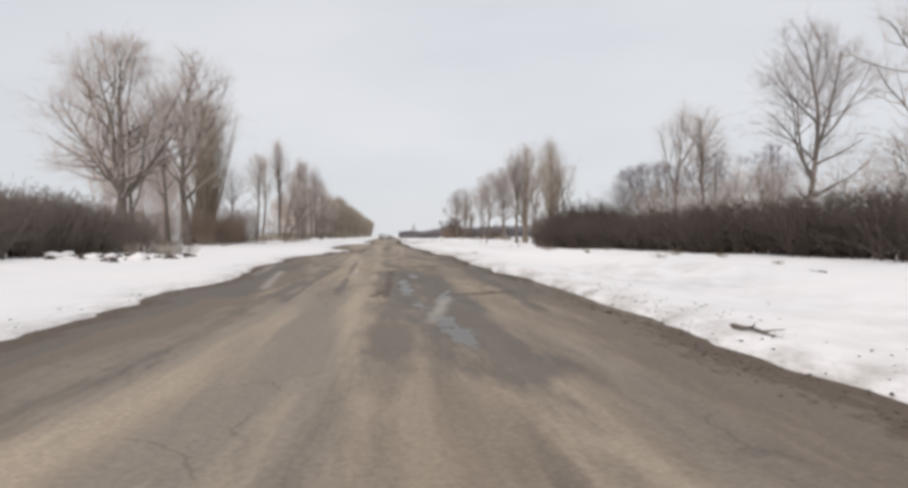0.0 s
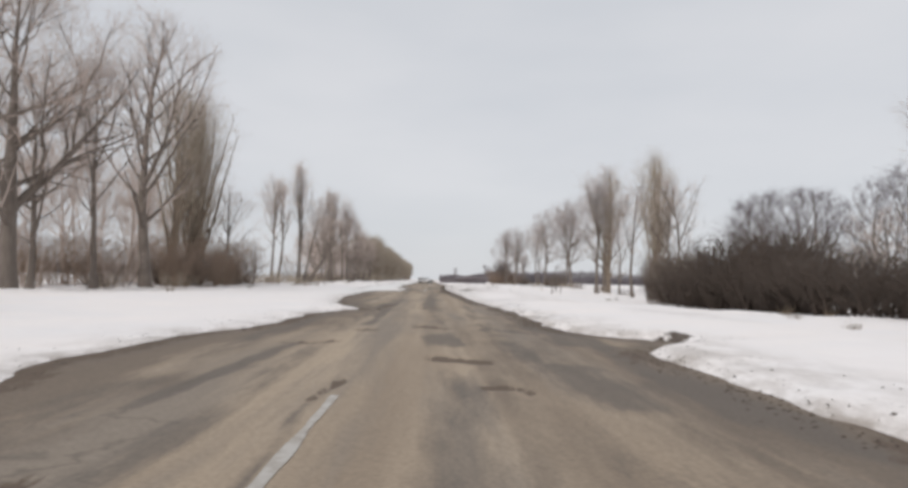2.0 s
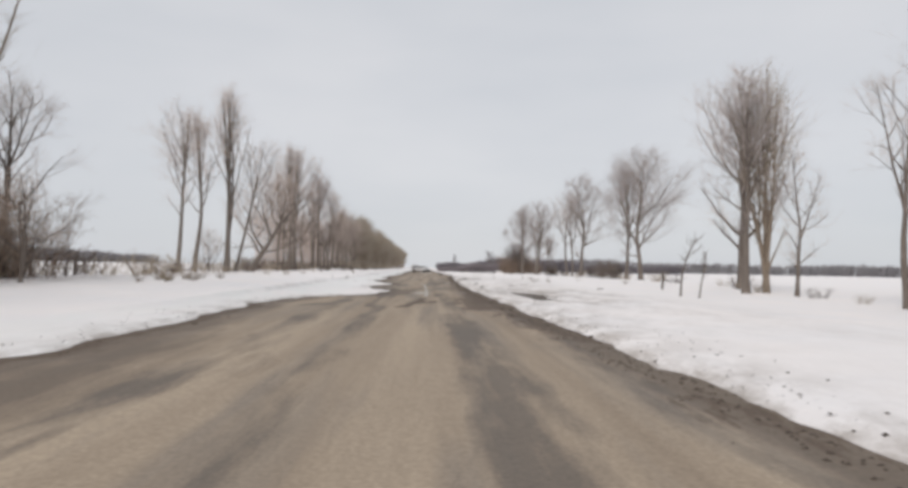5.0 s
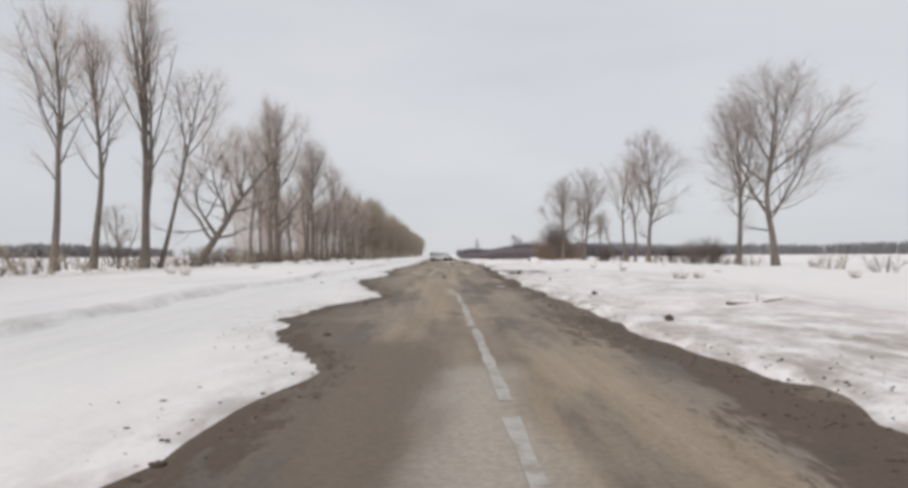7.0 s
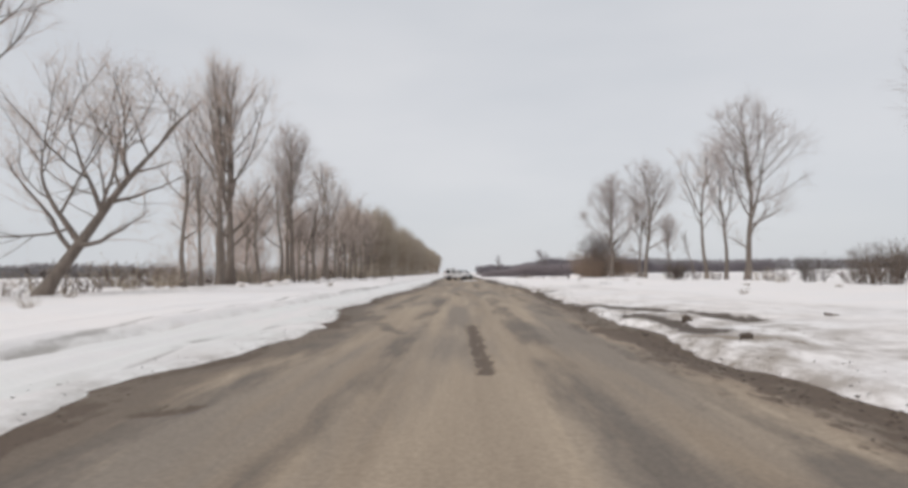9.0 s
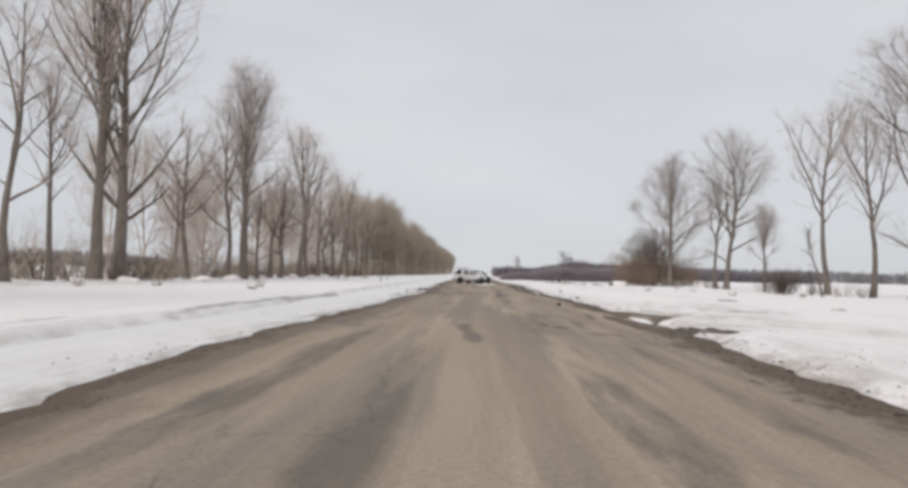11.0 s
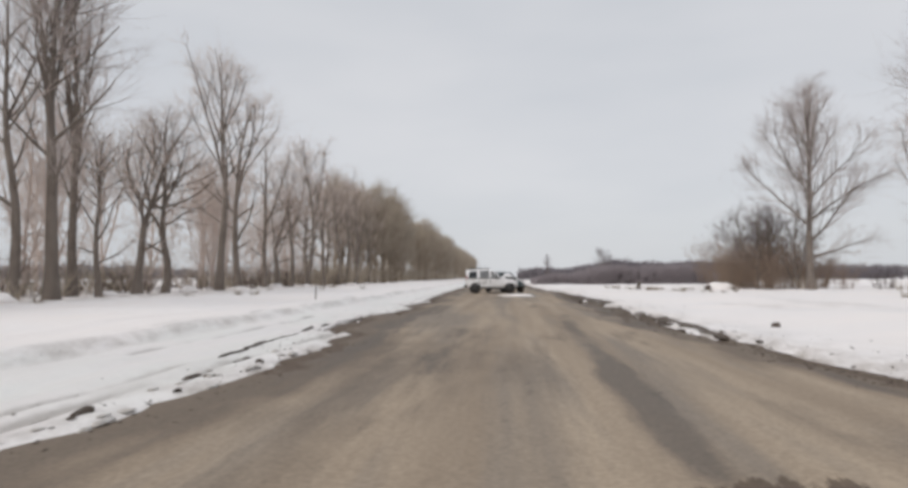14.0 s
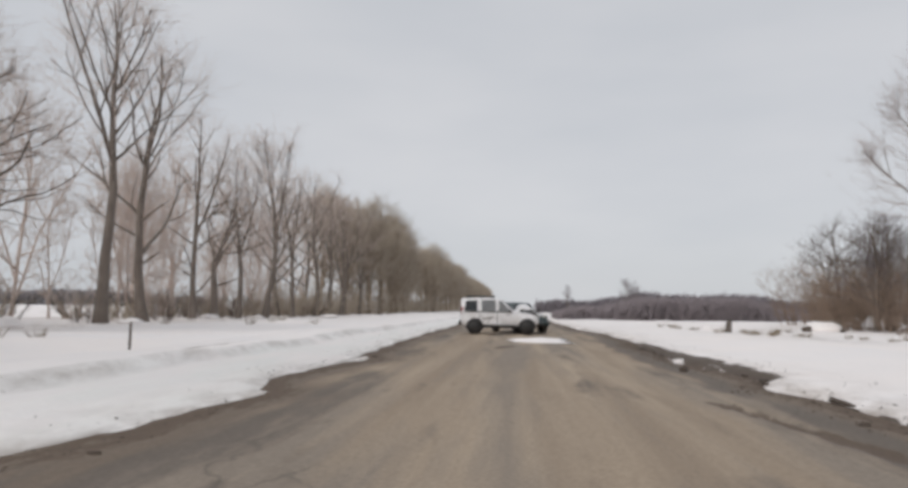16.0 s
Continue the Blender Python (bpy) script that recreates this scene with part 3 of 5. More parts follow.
def joined(name, sets, mat, spikes=()):
    verts, quads, start, tris = [], [], 0, None
    for lines, sides in sets:
        groups = {}
        for l in lines:
            groups.setdefault(len(l[0]), []).append(l)
        for group in groups.values():
            v, q = tubes(group, sides)
            verts.append(v)
            quads.append(q + start)
            start += len(v)
    if len(spikes):
        v, t = cones(spikes)
        verts.append(v)
        tris = t + start
    return mesh_from(name, np.concatenate(verts), np.concatenate(quads), [mat], tris)


def spikes_on(r, starts, ends, per, length, rad, spread, lift):
    """Twigs along many short shoots, as arrays: their two ends and the radii there."""
    s, e = np.repeat(starts, per, axis=0), np.repeat(ends, per, axis=0)
    n = len(s)
    d = e - s
    d /= np.linalg.norm(d, axis=1, keepdims=True) + 1e-9
    p = s + (e - s) * r.uniform(0.05, 1.0, (n, 1)) ** 0.7
    side = r.normal(0, 1, (n, 3))
    side -= d * (side * d).sum(1, keepdims=True)
    side /= np.linalg.norm(side, axis=1, keepdims=True) + 1e-9
    way = d + side * r.uniform(0.15, spread, (n, 1)) + np.array([0, 0, lift])
    way /= np.linalg.norm(way, axis=1, keepdims=True)
    return list(zip(np.stack([p, p + way * length * r.uniform(0.4, 1.3, (n, 1))], 1), np.tile((rad, 0.0), (n, 1))))


def tree_lines(seed, height, girth, crown, clear, spread, boughs, laterals, shoots, twigs, forks=(), limbs=(), lean=(0, 0), axis=None, sway=0.0,
               gnarl=0.06, lift=0.06, twig=1.0, thick=0.0052, rough=0.16, top=0.97):
    """Stem, boughs, laterals, shoots and twigs of a bare tree that fills a crown.
    crown: (height share, half width as a share of the height) pairs; spread: the boughs' angle from the stem at the foot of the crown and at the top;
    forks: (height share, angle, turn, length share) of further stems;
    limbs: (height share, turn, angle from upright, length share) of the main limbs that give the tree its figure; axis: the crown's own lean; rough: how uneven its outline is; sway: bends in the stem."""
    r = np.random.RandomState(seed)
    cu, cw = np.array(crown).T
    ph = r.uniform(0, math.tau, 3)
    stem = limb(r, (0, 0, -0.25), (lean[0], lean[1], 1), height * top, girth, 0.03, 10, gnarl * 0.5 + sway, 0.02)
    stem[1][0] *= 1.35
    sp = stem[0]
    if lean == (0, 0):
        sp[:, :2] -= 0.75 * sp[-1, :2] * (sp[:, 2:] / sp[-1, 2])

    def room(p, slack):
        """Whether a place lies inside the crown."""
        u = p[2] / height
        if axis is None:
            cx, cy = np.interp(p[2], sp[:, 2], sp[:, 0]), np.interp(p[2], sp[:, 2], sp[:, 1])
        else:
            cx, cy = axis[0] * p[2], axis[1] * p[2]
        dx, dy = p[0] - cx, p[1] - cy
        a = math.atan2(dy, dx)
        wide = np.interp(u, cu, cw) * height * (1 + rough * math.sin(2 * a + 7 * u + ph[0]) + rough * math.sin(3 * a - 13 * u + ph[1]))
        return u < 1.01 and dx * dx + dy * dy < (wide * slack) ** 2

    def grow(start, way, longest, step, r0, r1, wander, up, slack):
        """A branch that goes on until it leaves the crown or is long enough."""
        pts, p, d = [np.array(start, float)], np.array(start, float), unit(np.array(way, float))
        for k in range(max(1, int(longest / step))):
            d = unit(d + r.normal(0, wander, 3) + np.array([0, 0, up]))
            p = p + d * step
            if k and not room(p, slack):
                break
            pts.append(p)
        n = len(pts) - 1
        return np.array(pts), r0 + (r1 - r0) * (np.arange(n + 1) / n) ** 0.8

    mid, low, small = [], [], []

    def dress(b, size, many):
        """Laterals with shoots along a bough."""
        side = r.uniform(0, math.tau)
        for j in range(max(2, int(many * size / (0.25 * height) * r.uniform(0.8, 1.2) + 1))):
            t2 = r.uniform(0.10, 1.0)
            p2, d2, rad2 = along(b, t2)
            side += math.pi + r.normal(0, 0.7)
            far = size * r.uniform(0.28, 0.55) * (1.15 - 0.65 * t2) + 0.035 * height
            c = grow(p2, off(r, d2, r.uniform(26, 50), side), far, 0.032 * height, min(rad2 * 0.75, 0.010 + far * 0.011), 0.006, gnarl * 1.3, lift * 0.9, 1.08)
            low.append(c)
            reach = 0.032 * height * (len(c[0]) - 1)
            for w in range(shoots):
                p3, d3, rad3 = along(c, r.uniform(0.08, 1.0))
                e = off(r, d3, r.uniform(18, 48), r.uniform(0, math.tau)) + np.array([0, 0, lift * 1.5])
                small.append((np.array([p3, p3 + unit(e) * (reach * r.uniform(0.35, 0.7) + 0.25 * twig)]), np.array([min(rad3, thick * 1.5), thick * 0.5])))

    stems, big = [(stem, clear)], [stem]
    for share, angle, turn, length in forks:
        p, d, rad = along(stem, share)
        line = limb(r, p, off(r, d, angle, radians(turn)), height * length, rad * 0.74, 0.022, 8, gnarl * 0.8, lift)
        stems.append((line, max(0.12, (clear - share) / length)))
        big.append(line)
    step = height * 0.042
    for line, first in stems:
        count = max(4, int(boughs * (1.0 if line is stem else 0.6)))
        spin = r.uniform(0, math.tau)
        for k in range(count):
            u = (k + r.uniform(0.1, 0.9)) / count
            p, d, rad = along(line, first + (0.985 - first) * u ** 0.9)
            spin += 2.4 + r.normal(0, 0.4)
            angle = spread[0] + (spread[1] - spread[0]) * u + r.normal(0, 6)
            strong = r.uniform(0.55, 1.0)
            b = grow(p, off(r, d, angle, spin), height * 0.52, step, rad * 0.74 * strong, 0.018, gnarl, lift, r.uniform(0.72, 1.06))
            size = step * (len(b[0]) - 1)
            b = (b[0], np.minimum(b[1], 0.034 + size * 0.023))
            mid.append(b)
            dress(b, size, laterals)
    for share, turn, angle, length in limbs:
        p, d, rad = along(stem, share)
        a, s = radians(turn), math.sin(radians(angle))
        b = limb(r, p, (s * math.cos(a), s * math.sin(a), math.cos(radians(angle))), height * length, rad * 0.5, 0.02, 9, gnarl * 0.9, lift * 0.2)
        mid.append(b)
        dress(b, height * length, laterals * 1.5)
    shoot = np.array([l[0] for l in small])
    fine = spikes_on(r, shoot[:, 0], shoot[:, 1], twigs, twig, thick, 0.75, lift)
    return big, mid, low, small + fine


def tree(name, label, group, bark, twig_mat, **spec):
    """A tree: an empty at its foot with a trunk (stem, boughs and half of the laterals) and a crown of thinner laterals, shoots and twigs. It is kept out of the place until it is copied."""
    big, mid, low, fine = tree_lines(**spec)
    root = new(name)
    trunk = new("trunk", joined("trunk", [(big, 8), (mid, 5), (low[::2], 3)], bark))
    crown = new("crown", joined("crown", [(low[1::2], 3)], twig_mat, fine))
    trunk.parent = crown.parent = root
    crown["label"] = "bare leafless twigs"
    tagged(root, label, "tree", group)
    root["height"] = spec["height"]
    return root


def shrub(name, label, group, mat, seed, height, width, stems, shoots, twigs, thick=0.012, arch=0.02):
    """A leafless shrub of many thin stems out of one foot."""
    r = np.random.RandomState(seed)
    mid, small, fine = [], [], []
    for k in range(stems):
        a, d = r.uniform(0, math.tau), width * 0.35 * math.sqrt(r.uniform(0, 1))
        foot = np.array([d * math.cos(a), d * math.sin(a), -0.12])
        way = np.array([math.cos(a) * r.uniform(0, 0.6), math.sin(a) * r.uniform(0, 0.6), 1])
        s = limb(r, foot, way, height * r.uniform(0.6, 1.08), thick * 1.8, thick * 0.6, 4, 0.12, arch)
        mid.append(s)
        for j in range(shoots):
            p, d2, rad = along(s, r.uniform(0.12, 1))
            c = limb(r, p, off(r, d2, r.uniform(20, 60), r.uniform(0, math.tau)), height * r.uniform(0.18, 0.4), rad * 0.7, thick * 0.4, 2, 0.12, 0.05)
            small.append(c)
            for w in range(twigs):
                p3, d3, r3 = along(c, r.uniform(0.2, 1))
                fine.append(limb(r, p3, off(r, d3, r.uniform(15, 60), r.uniform(0, math.tau)), height * r.uniform(0.07, 0.17), thick * 0.5, thick * 0.25, 1, 0, 0))
    ob = new(name, joined(name, [(mid, 3)], mat, [(l[0][[0, -1]], l[1][[0, -1]]) for l in small] + fine))
    tagged(ob, label, "shrub", group)
    ob["height"] = height
    return ob


used = set()


def put(proto, x, y, height, turn, label="", lean=0.0, wide=1.0):
    """Set a tree or shrub of that height at a place on the snow: the first use moves the pattern itself, later ones copy it."""
    s = height / proto["height"]
    z = float(snow_height(np.array([float(x)]), np.array([float(y)]))[0]) - 0.02
    m = pose(x, y, z, 0, lean, 0) @ pose(0, 0, 0, 0, 0, turn)
    if proto.name in used:
        ob = copy_thing(proto, m)
    else:
        used.add(proto.name)
        ob = proto
        ob.matrix_basis = m
    ob.scale = (s * wide, s * wide, s)
    if label:
        ob["label"] = label
    return ob


ROW_L, ROW_R = "long tree row beside the road", "scattered trees beside the hedge and field"
COLUMN = ((0.02, 0.05), (0.12, 0.085), (0.45, 0.12), (0.78, 0.115), (0.92, 0.085), (1.0, 0.035))
SPIRE = ((0.16, 0.03), (0.32, 0.07), (0.60, 0.098), (0.82, 0.085), (0.95, 0.05), (1.0, 0.02))
FLARE = ((0.22, 0.05), (0.40, 0.12), (0.66, 0.185), (0.84, 0.15), (0.96, 0.08), (1.0, 0.04))
OVAL = ((0.12, 0.07), (0.30, 0.15), (0.55, 0.20), (0.78, 0.175), (0.93, 0.10), (1.0, 0.04))
GOBLET = ((0.16, 0.08), (0.34, 0.19), (0.55, 0.25), (0.78, 0.23), (0.93, 0.14), (1.0, 0.06))
DOME = ((0.14, 0.16), (0.30, 0.31), (0.55, 0.38), (0.78, 0.33), (0.93, 0.20), (1.0, 0.09))
SPADE = ((0.14, 0.14), (0.26, 0.27), (0.52, 0.37), (0.70, 0.28), (0.88, 0.15), (1.0, 0.04))
poplar = [tree("poplar_tree", "tall bare poplar with many upright golden-brown stems", ROW_L, BARK_WARM, TWIG_GOLD, seed=s, height=20.0, girth=0.27, crown=COLUMN, clear=0.06,
               spread=(26, 14), boughs=18, laterals=4, shoots=3, twigs=3, lift=0.12, gnarl=0.05, twig=1.2, thick=0.0078, rough=0.12,
               forks=((0.05, 8, 40 + 90 * s, 0.86), (0.07, 7, 170 + 70 * s, 0.80), (0.10, 9, 280 + 50 * s, 0.78))) for s in (11, 12)]
spire = tree("poplar_tree", "slender bare poplar with close upright limbs", ROW_L, BARK_DARK, TWIG, seed=14, height=22.0, girth=0.36, crown=SPIRE, clear=0.24,
             spread=(26, 13), boughs=18, laterals=4, shoots=4, twigs=3, lift=0.11, gnarl=0.045, twig=1.0, thick=0.0056, rough=0.22,
             forks=((0.04, 4, 20, 0.72), (0.42, 9, 185, 0.54), (0.46, 10, 5, 0.46)))
slim = [tree("poplar_tree", "slim bare poplar with a clear trunk and rising limbs", ROW_L, BARK_DARK, TWIG, seed=s, height=18.0, girth=0.27, crown=FLARE, clear=0.34,
             spread=(42, 22), boughs=15, laterals=6, shoots=4, twigs=3, lift=0.07, gnarl=0.065, twig=0.95, rough=0.26, sway=0.02,
             forks=((f, 20, 70 * s, 0.50), (f + 0.22, 22, 70 * s + 170, 0.32))) for s, f in ((21, 0.40), (22, 0.48))]
candle = tree("bare_tree", "bare tree with a wide crown of rising limbs", ROW_L, BARK_DARK, TWIG, seed=24, height=14.0, girth=0.27, crown=GOBLET, clear=0.18,
              spread=(62, 30), boughs=16, laterals=6, shoots=4, twigs=3, lift=0.075, gnarl=0.08, twig=1.0, rough=0.2,
              forks=((0.55, 32, 0, 0.40), (0.58, 30, 180, 0.38)))
fan = tree("bare_tree", "slender tree leaning aside with a fan of upper limbs", ROW_L, BARK_DARK, TWIG, seed=26, height=16.0, girth=0.20,
           crown=((0.30, 0.03), (0.45, 0.07), (0.66, 0.13), (0.85, 0.15), (0.96, 0.10), (1.0, 0.05)), clear=0.30, spread=(46, 24), boughs=12, laterals=6, shoots=4, twigs=3,
           lift=0.06, gnarl=0.06, lean=(0.20, 0.05), twig=0.95, rough=0.22, forks=((0.60, 20, 90, 0.36), (0.66, 18, 250, 0.3)))
verge = [tree("bare_tree", "tall bare deciduous tree with rising dark limbs in snow", ROW_L, BARK_DARK, TWIG, seed=s, height=16.0, girth=g, crown=shape, clear=c,
              spread=(54, 26), boughs=n, laterals=6, shoots=4, twigs=3, lift=0.065, gnarl=0.08, twig=1.0, rough=0.2, sway=0.006,
              forks=((f, 24, 60 * s, 0.48),))
         for s, g, shape, c, f, n in ((31, 0.25, OVAL, 0.12, 0.46, 18), (32, 0.24, FLARE, 0.26, 0.56, 14), (33, 0.33, GOBLET, 0.15, 0.40, 20), (34, 0.22, OVAL, 0.09, 0.40, 16))]
broad = [tree("bare_tree", "broad bare tree with heavy rising limbs beside the road", ROW_L, BARK_DARK, TWIG, seed=43, height=19.0, girth=0.50,
              crown=((0.10, 0.16), (0.24, 0.29), (0.50, 0.36), (0.76, 0.31), (0.93, 0.19), (1.0, 0.09)), clear=0.13,
              spread=(70, 30), boughs=20, laterals=9, shoots=6, twigs=5, lift=0.055, gnarl=0.095, twig=1.0, thick=0.0056, rough=0.12,
              forks=((0.24, 30, 0, 0.64), (0.26, 32, 130, 0.62), (0.30, 30, 245, 0.58)))]
leaning = tree("leaning_tree", "dark bare tree leaning strongly to one side", ROW_L, BARK_DARK, TWIG, seed=52, height=13.0, girth=0.40,
               crown=((0.08, 0.30), (0.25, 0.46), (0.55, 0.52), (0.80, 0.46), (0.95, 0.30), (1.0, 0.15)), axis=(0.24, 0.05), clear=0.16,
               spread=(70, 40), boughs=13, laterals=6, shoots=4, twigs=3, lift=0.07, gnarl=0.11, lean=(0.60, 0.12), twig=0.9, rough=0.14, top=1.04,
               forks=((0.27, 52, 265, 0.46), (0.42, 50, 250, 0.44), (0.60, 46, 268, 0.32), (0.95, 70, 265, 0.16)))
crooked = [tree("crooked_tree", "crooked bare tree with forked winding dark limbs", ROW_L, BARK_DARK, TWIG, seed=s, height=11.5, girth=0.28, crown=DOME, clear=0.22,
                spread=(62, 36), boughs=11, laterals=6, shoots=4, twigs=3, lift=0.055, gnarl=0.13, lean=l, twig=0.85, rough=0.16, sway=0.10,
                forks=((0.40, 42, a, 0.52), (0.52, 36, a + 170, 0.44))) for s, l, a in ((63, (0.16, 0.05), 200), (65, (0.30, 0.1), 60))]
vase = [tree("bare_tree", "wide round-crowned bare tree standing alone in snow", ROW_R, BARK_DARK, TWIG_GREY, seed=s, height=16.0, girth=0.27, crown=shape, clear=0.17,
             spread=(64, 28), boughs=18, laterals=7, shoots=5, twigs=4, lift=0.06, gnarl=0.085, twig=1.0, rough=0.2, sway=0.02,
             forks=((f, 30, a, 0.5), (f + 0.16, 28, a + 170, 0.42))) for s, shape, f, a in ((71, DOME, 0.30, 0), (74, GOBLET, 0.34, 200))]
oval = tree("bare_tree", "bare tree with an oval crown of upright limbs in snow", ROW_R, BARK_DARK, TWIG_GREY, seed=76, height=16.0, girth=0.26, crown=OVAL, clear=0.24,
            spread=(52, 24), boughs=18, laterals=7, shoots=5, twigs=4, lift=0.07, gnarl=0.06, twig=1.0, rough=0.16, forks=((0.42, 20, 80, 0.46), (0.50, 20, 260, 0.40)))
pyramid = tree("bare_tree", "bare tree with a pointed crown and wide low limbs in snow", ROW_R, BARK_DARK, TWIG_GREY, seed=78, height=16.5, girth=0.32, crown=SPADE, clear=0.52,
               spread=(38, 20), boughs=13, laterals=9, shoots=5, twigs=5, lift=0.08, gnarl=0.06, twig=0.95, rough=0.14,
               limbs=((0.33, 178, 50, 0.44), (0.49, 185, 40, 0.38), (0.60, 170, 30, 0.30), (0.70, 190, 21, 0.23), (0.17, 5, 74, 0.27), (0.25, -8, 50, 0.36), (0.35, 8, 47, 0.42),
                      (0.46, -5, 39, 0.36), (0.58, 10, 30, 0.28), (0.40, 95, 45, 0.34), (0.30, 265, 50, 0.32), (0.52, 275, 38, 0.30), (0.55, 80, 36, 0.30)))
orchard = [tree("bare_tree", "dark round-crowned bare tree behind the thicket", ROW_R, BARK_DARK, TWIG_FAR, seed=s, height=12.0, girth=0.24, crown=DOME, clear=0.16,
                spread=(60, 26), boughs=11, laterals=5, shoots=4, twigs=4, lift=0.07, gnarl=0.10, twig=0.9, thick=0.0092, rough=0.18,
                forks=((0.2, 32, 40 * s, 0.62), (0.24, 34, 40 * s + 150, 0.56))) for s in (84, 85)]
scrub = [tree("scrub_tree", "small many-branched bare tree in the verge", ROW_R, BARK_DARK, TWIG if s == 81 else TWIG_DARK, seed=s, height=7.0, girth=0.13, crown=DOME, clear=0.14,
              spread=(55, 30), boughs=10, laterals=4, shoots=3, twigs=3, lift=0.06, gnarl=0.12, twig=0.6, thick=0.007,
              forks=((0.1, 30, 20, 0.75), (0.14, 35, 200, 0.7))) for s in (81, 83)]
snag = tree("dead_tree", "thin dead leaning tree with few bare branches", ROW_R, BARK_DARK, TWIG_DARK, seed=91, height=6.0, girth=0.10, crown=FLARE, clear=0.35,
            spread=(50, 30), boughs=7, laterals=2, shoots=1, twigs=1, lift=0.03, gnarl=0.16, lean=(-0.3, 0), twig=0.5)
distant = [tree("bare_tree", "bare tree in the dense far roadside row", ROW_L, BARK_WARM, TWIG_GOLD, seed=s, height=16.0, girth=0.22,
                crown=((0.0, 0.07), (0.10, 0.13), (0.45, 0.175), (0.76, 0.16), (0.92, 0.11), (1.0, 0.05)), clear=0.05,
                spread=(48, 20), boughs=18, laterals=2, shoots=3, twigs=4, lift=0.10, gnarl=0.07, twig=1.7, thick=0.022, rough=0.1,
                forks=((0.12, 12, 60 * s, 0.78), (0.2, 12, 60 * s + 170, 0.66))) for s in (95, 96, 97)]
rear = tree("bare_tree", "thin pale bare tree behind the roadside row", ROW_L, TWIG, TWIG, seed=98, height=11.0, girth=0.10, crown=OVAL, clear=0.10,
            spread=(55, 24), boughs=16, laterals=3, shoots=3, twigs=4, lift=0.08, gnarl=0.08, twig=1.0, thick=0.0085, forks=((0.1, 16, 40, 0.8), (0.2, 18, 220, 0.7)))
thicket = [shrub("shrub", "dark leafless shrub in a dense thicket", "thicket shrubs", TWIG_MUD if k == 2 else TWIG_HEDGE, 101 + k, 3.0, 3.2, 30, 9, 4, 0.022) for k in range(3)]
brush = [shrub("shrub", "low brown leafless shrub under the roadside trees", "undergrowth", TWIG_GOLD if k else TWIG_DARK, 111 + k, 1.6, 1.8, 16, 5, 3, 0.015) for k in range(2)]
saplings = [shrub("sapling_clump", "clump of thin bare saplings between the trees", "undergrowth", TWIG, 121 + k, 4.2, 3.0, 16, 6, 5, 0.014) for k in range(2)]
copse = shrub("sapling_clump", "dense clump of brown saplings at the poplars' feet", "undergrowth", TWIG_BROWN, 131, 5.0, 3.4, 24, 8, 6, 0.018)

rnd = random.Random(5)
LEFT_START = [
    (broad[0], -31, 36, 11.5, 40), (broad[0], -27.2, 74.4, 20.6, 200), (verge[0], -27.4, 77.6, 15.5, 20), (verge[1], -24.6, 80.6, 16.8, 140), (verge[2], -26.0, 93.4, 24.4, 70),
    (poplar[0], -28, 105, 21.0, 10), (poplar[1], -27.6, 108.5, 21.6, 190), (scrub[0], -20.5, 110, 5.2, 0), (poplar[0], -27.4, 111.5, 21.8, 150),
    (poplar[1], -28.3, 115, 21.0, 230), (candle, -26.0, 118, 12, 60), (slim[0], -28.6, 155.3, 18.6, 0), (slim[1], -28.6, 160.8, 19.0, 100),
    (spire, -25.1, 161.8, 22.4, 0), (scrub[0], -27.0, 161.5, 5.0, 90), (fan, -24.5, 163.2, 16.5, 0), (leaning, -25.5, 174.2, 13.2, 0), (verge[1], -25.8, 195.8, 15.4, 60),
    (slim[0], -25.6, 199.2, 13, 190),
]
LEFT_END = [
    (spire, -25.4, 203.6, 22.6, 75), (verge[2], -25.0, 205.6, 21.5, 20), (slim[0], -27.5, 211, 12.5, 240), (candle, -25.6, 218, 13.2, 300), (verge[3], -28.5, 222.5, 12.0, 40),
    (verge[1], -25.2, 226.4, 16.6, 210), (oval, -24.0, 227.6, 20.8, 110), (spire, -25.6, 231.8, 17.5, 95), (candle, -23.9, 231.6, 9.6, 20), (crooked[0], -23.8, 235.6, 11.8, 0), (crooked[1], -23.6, 238.6, 11.4, 0),
    (slim[1], -23.9, 248.5, 19.2, 75), (verge[0], -24, 253, 17.4, 160), (verge[3], -24.0, 259.6, 15.0, 10), (crooked[0], -23.5, 262.2, 10.7, 20), (slim[0], -23.5, 266.5, 13.5, 250),
    (slim[1], -23.6, 273, 16.8, 130), (verge[3], -23.5, 280.5, 14.8, 300), (verge[1], -23.6, 289, 16.2, 200), (slim[1], -23.6, 294.5, 14.5, 60), (verge[0], -23.5, 300, 15.6, 340),
    (verge[3], -24.2, 304.5, 16.2, 100), (poplar[0], -25, 308, 15.5, 0), (verge[1], -23.6, 311, 15.8, 210), (verge[2], -27, 286, 14.5, 80), (verge[0], -27.5, 297, 15, 260),
]
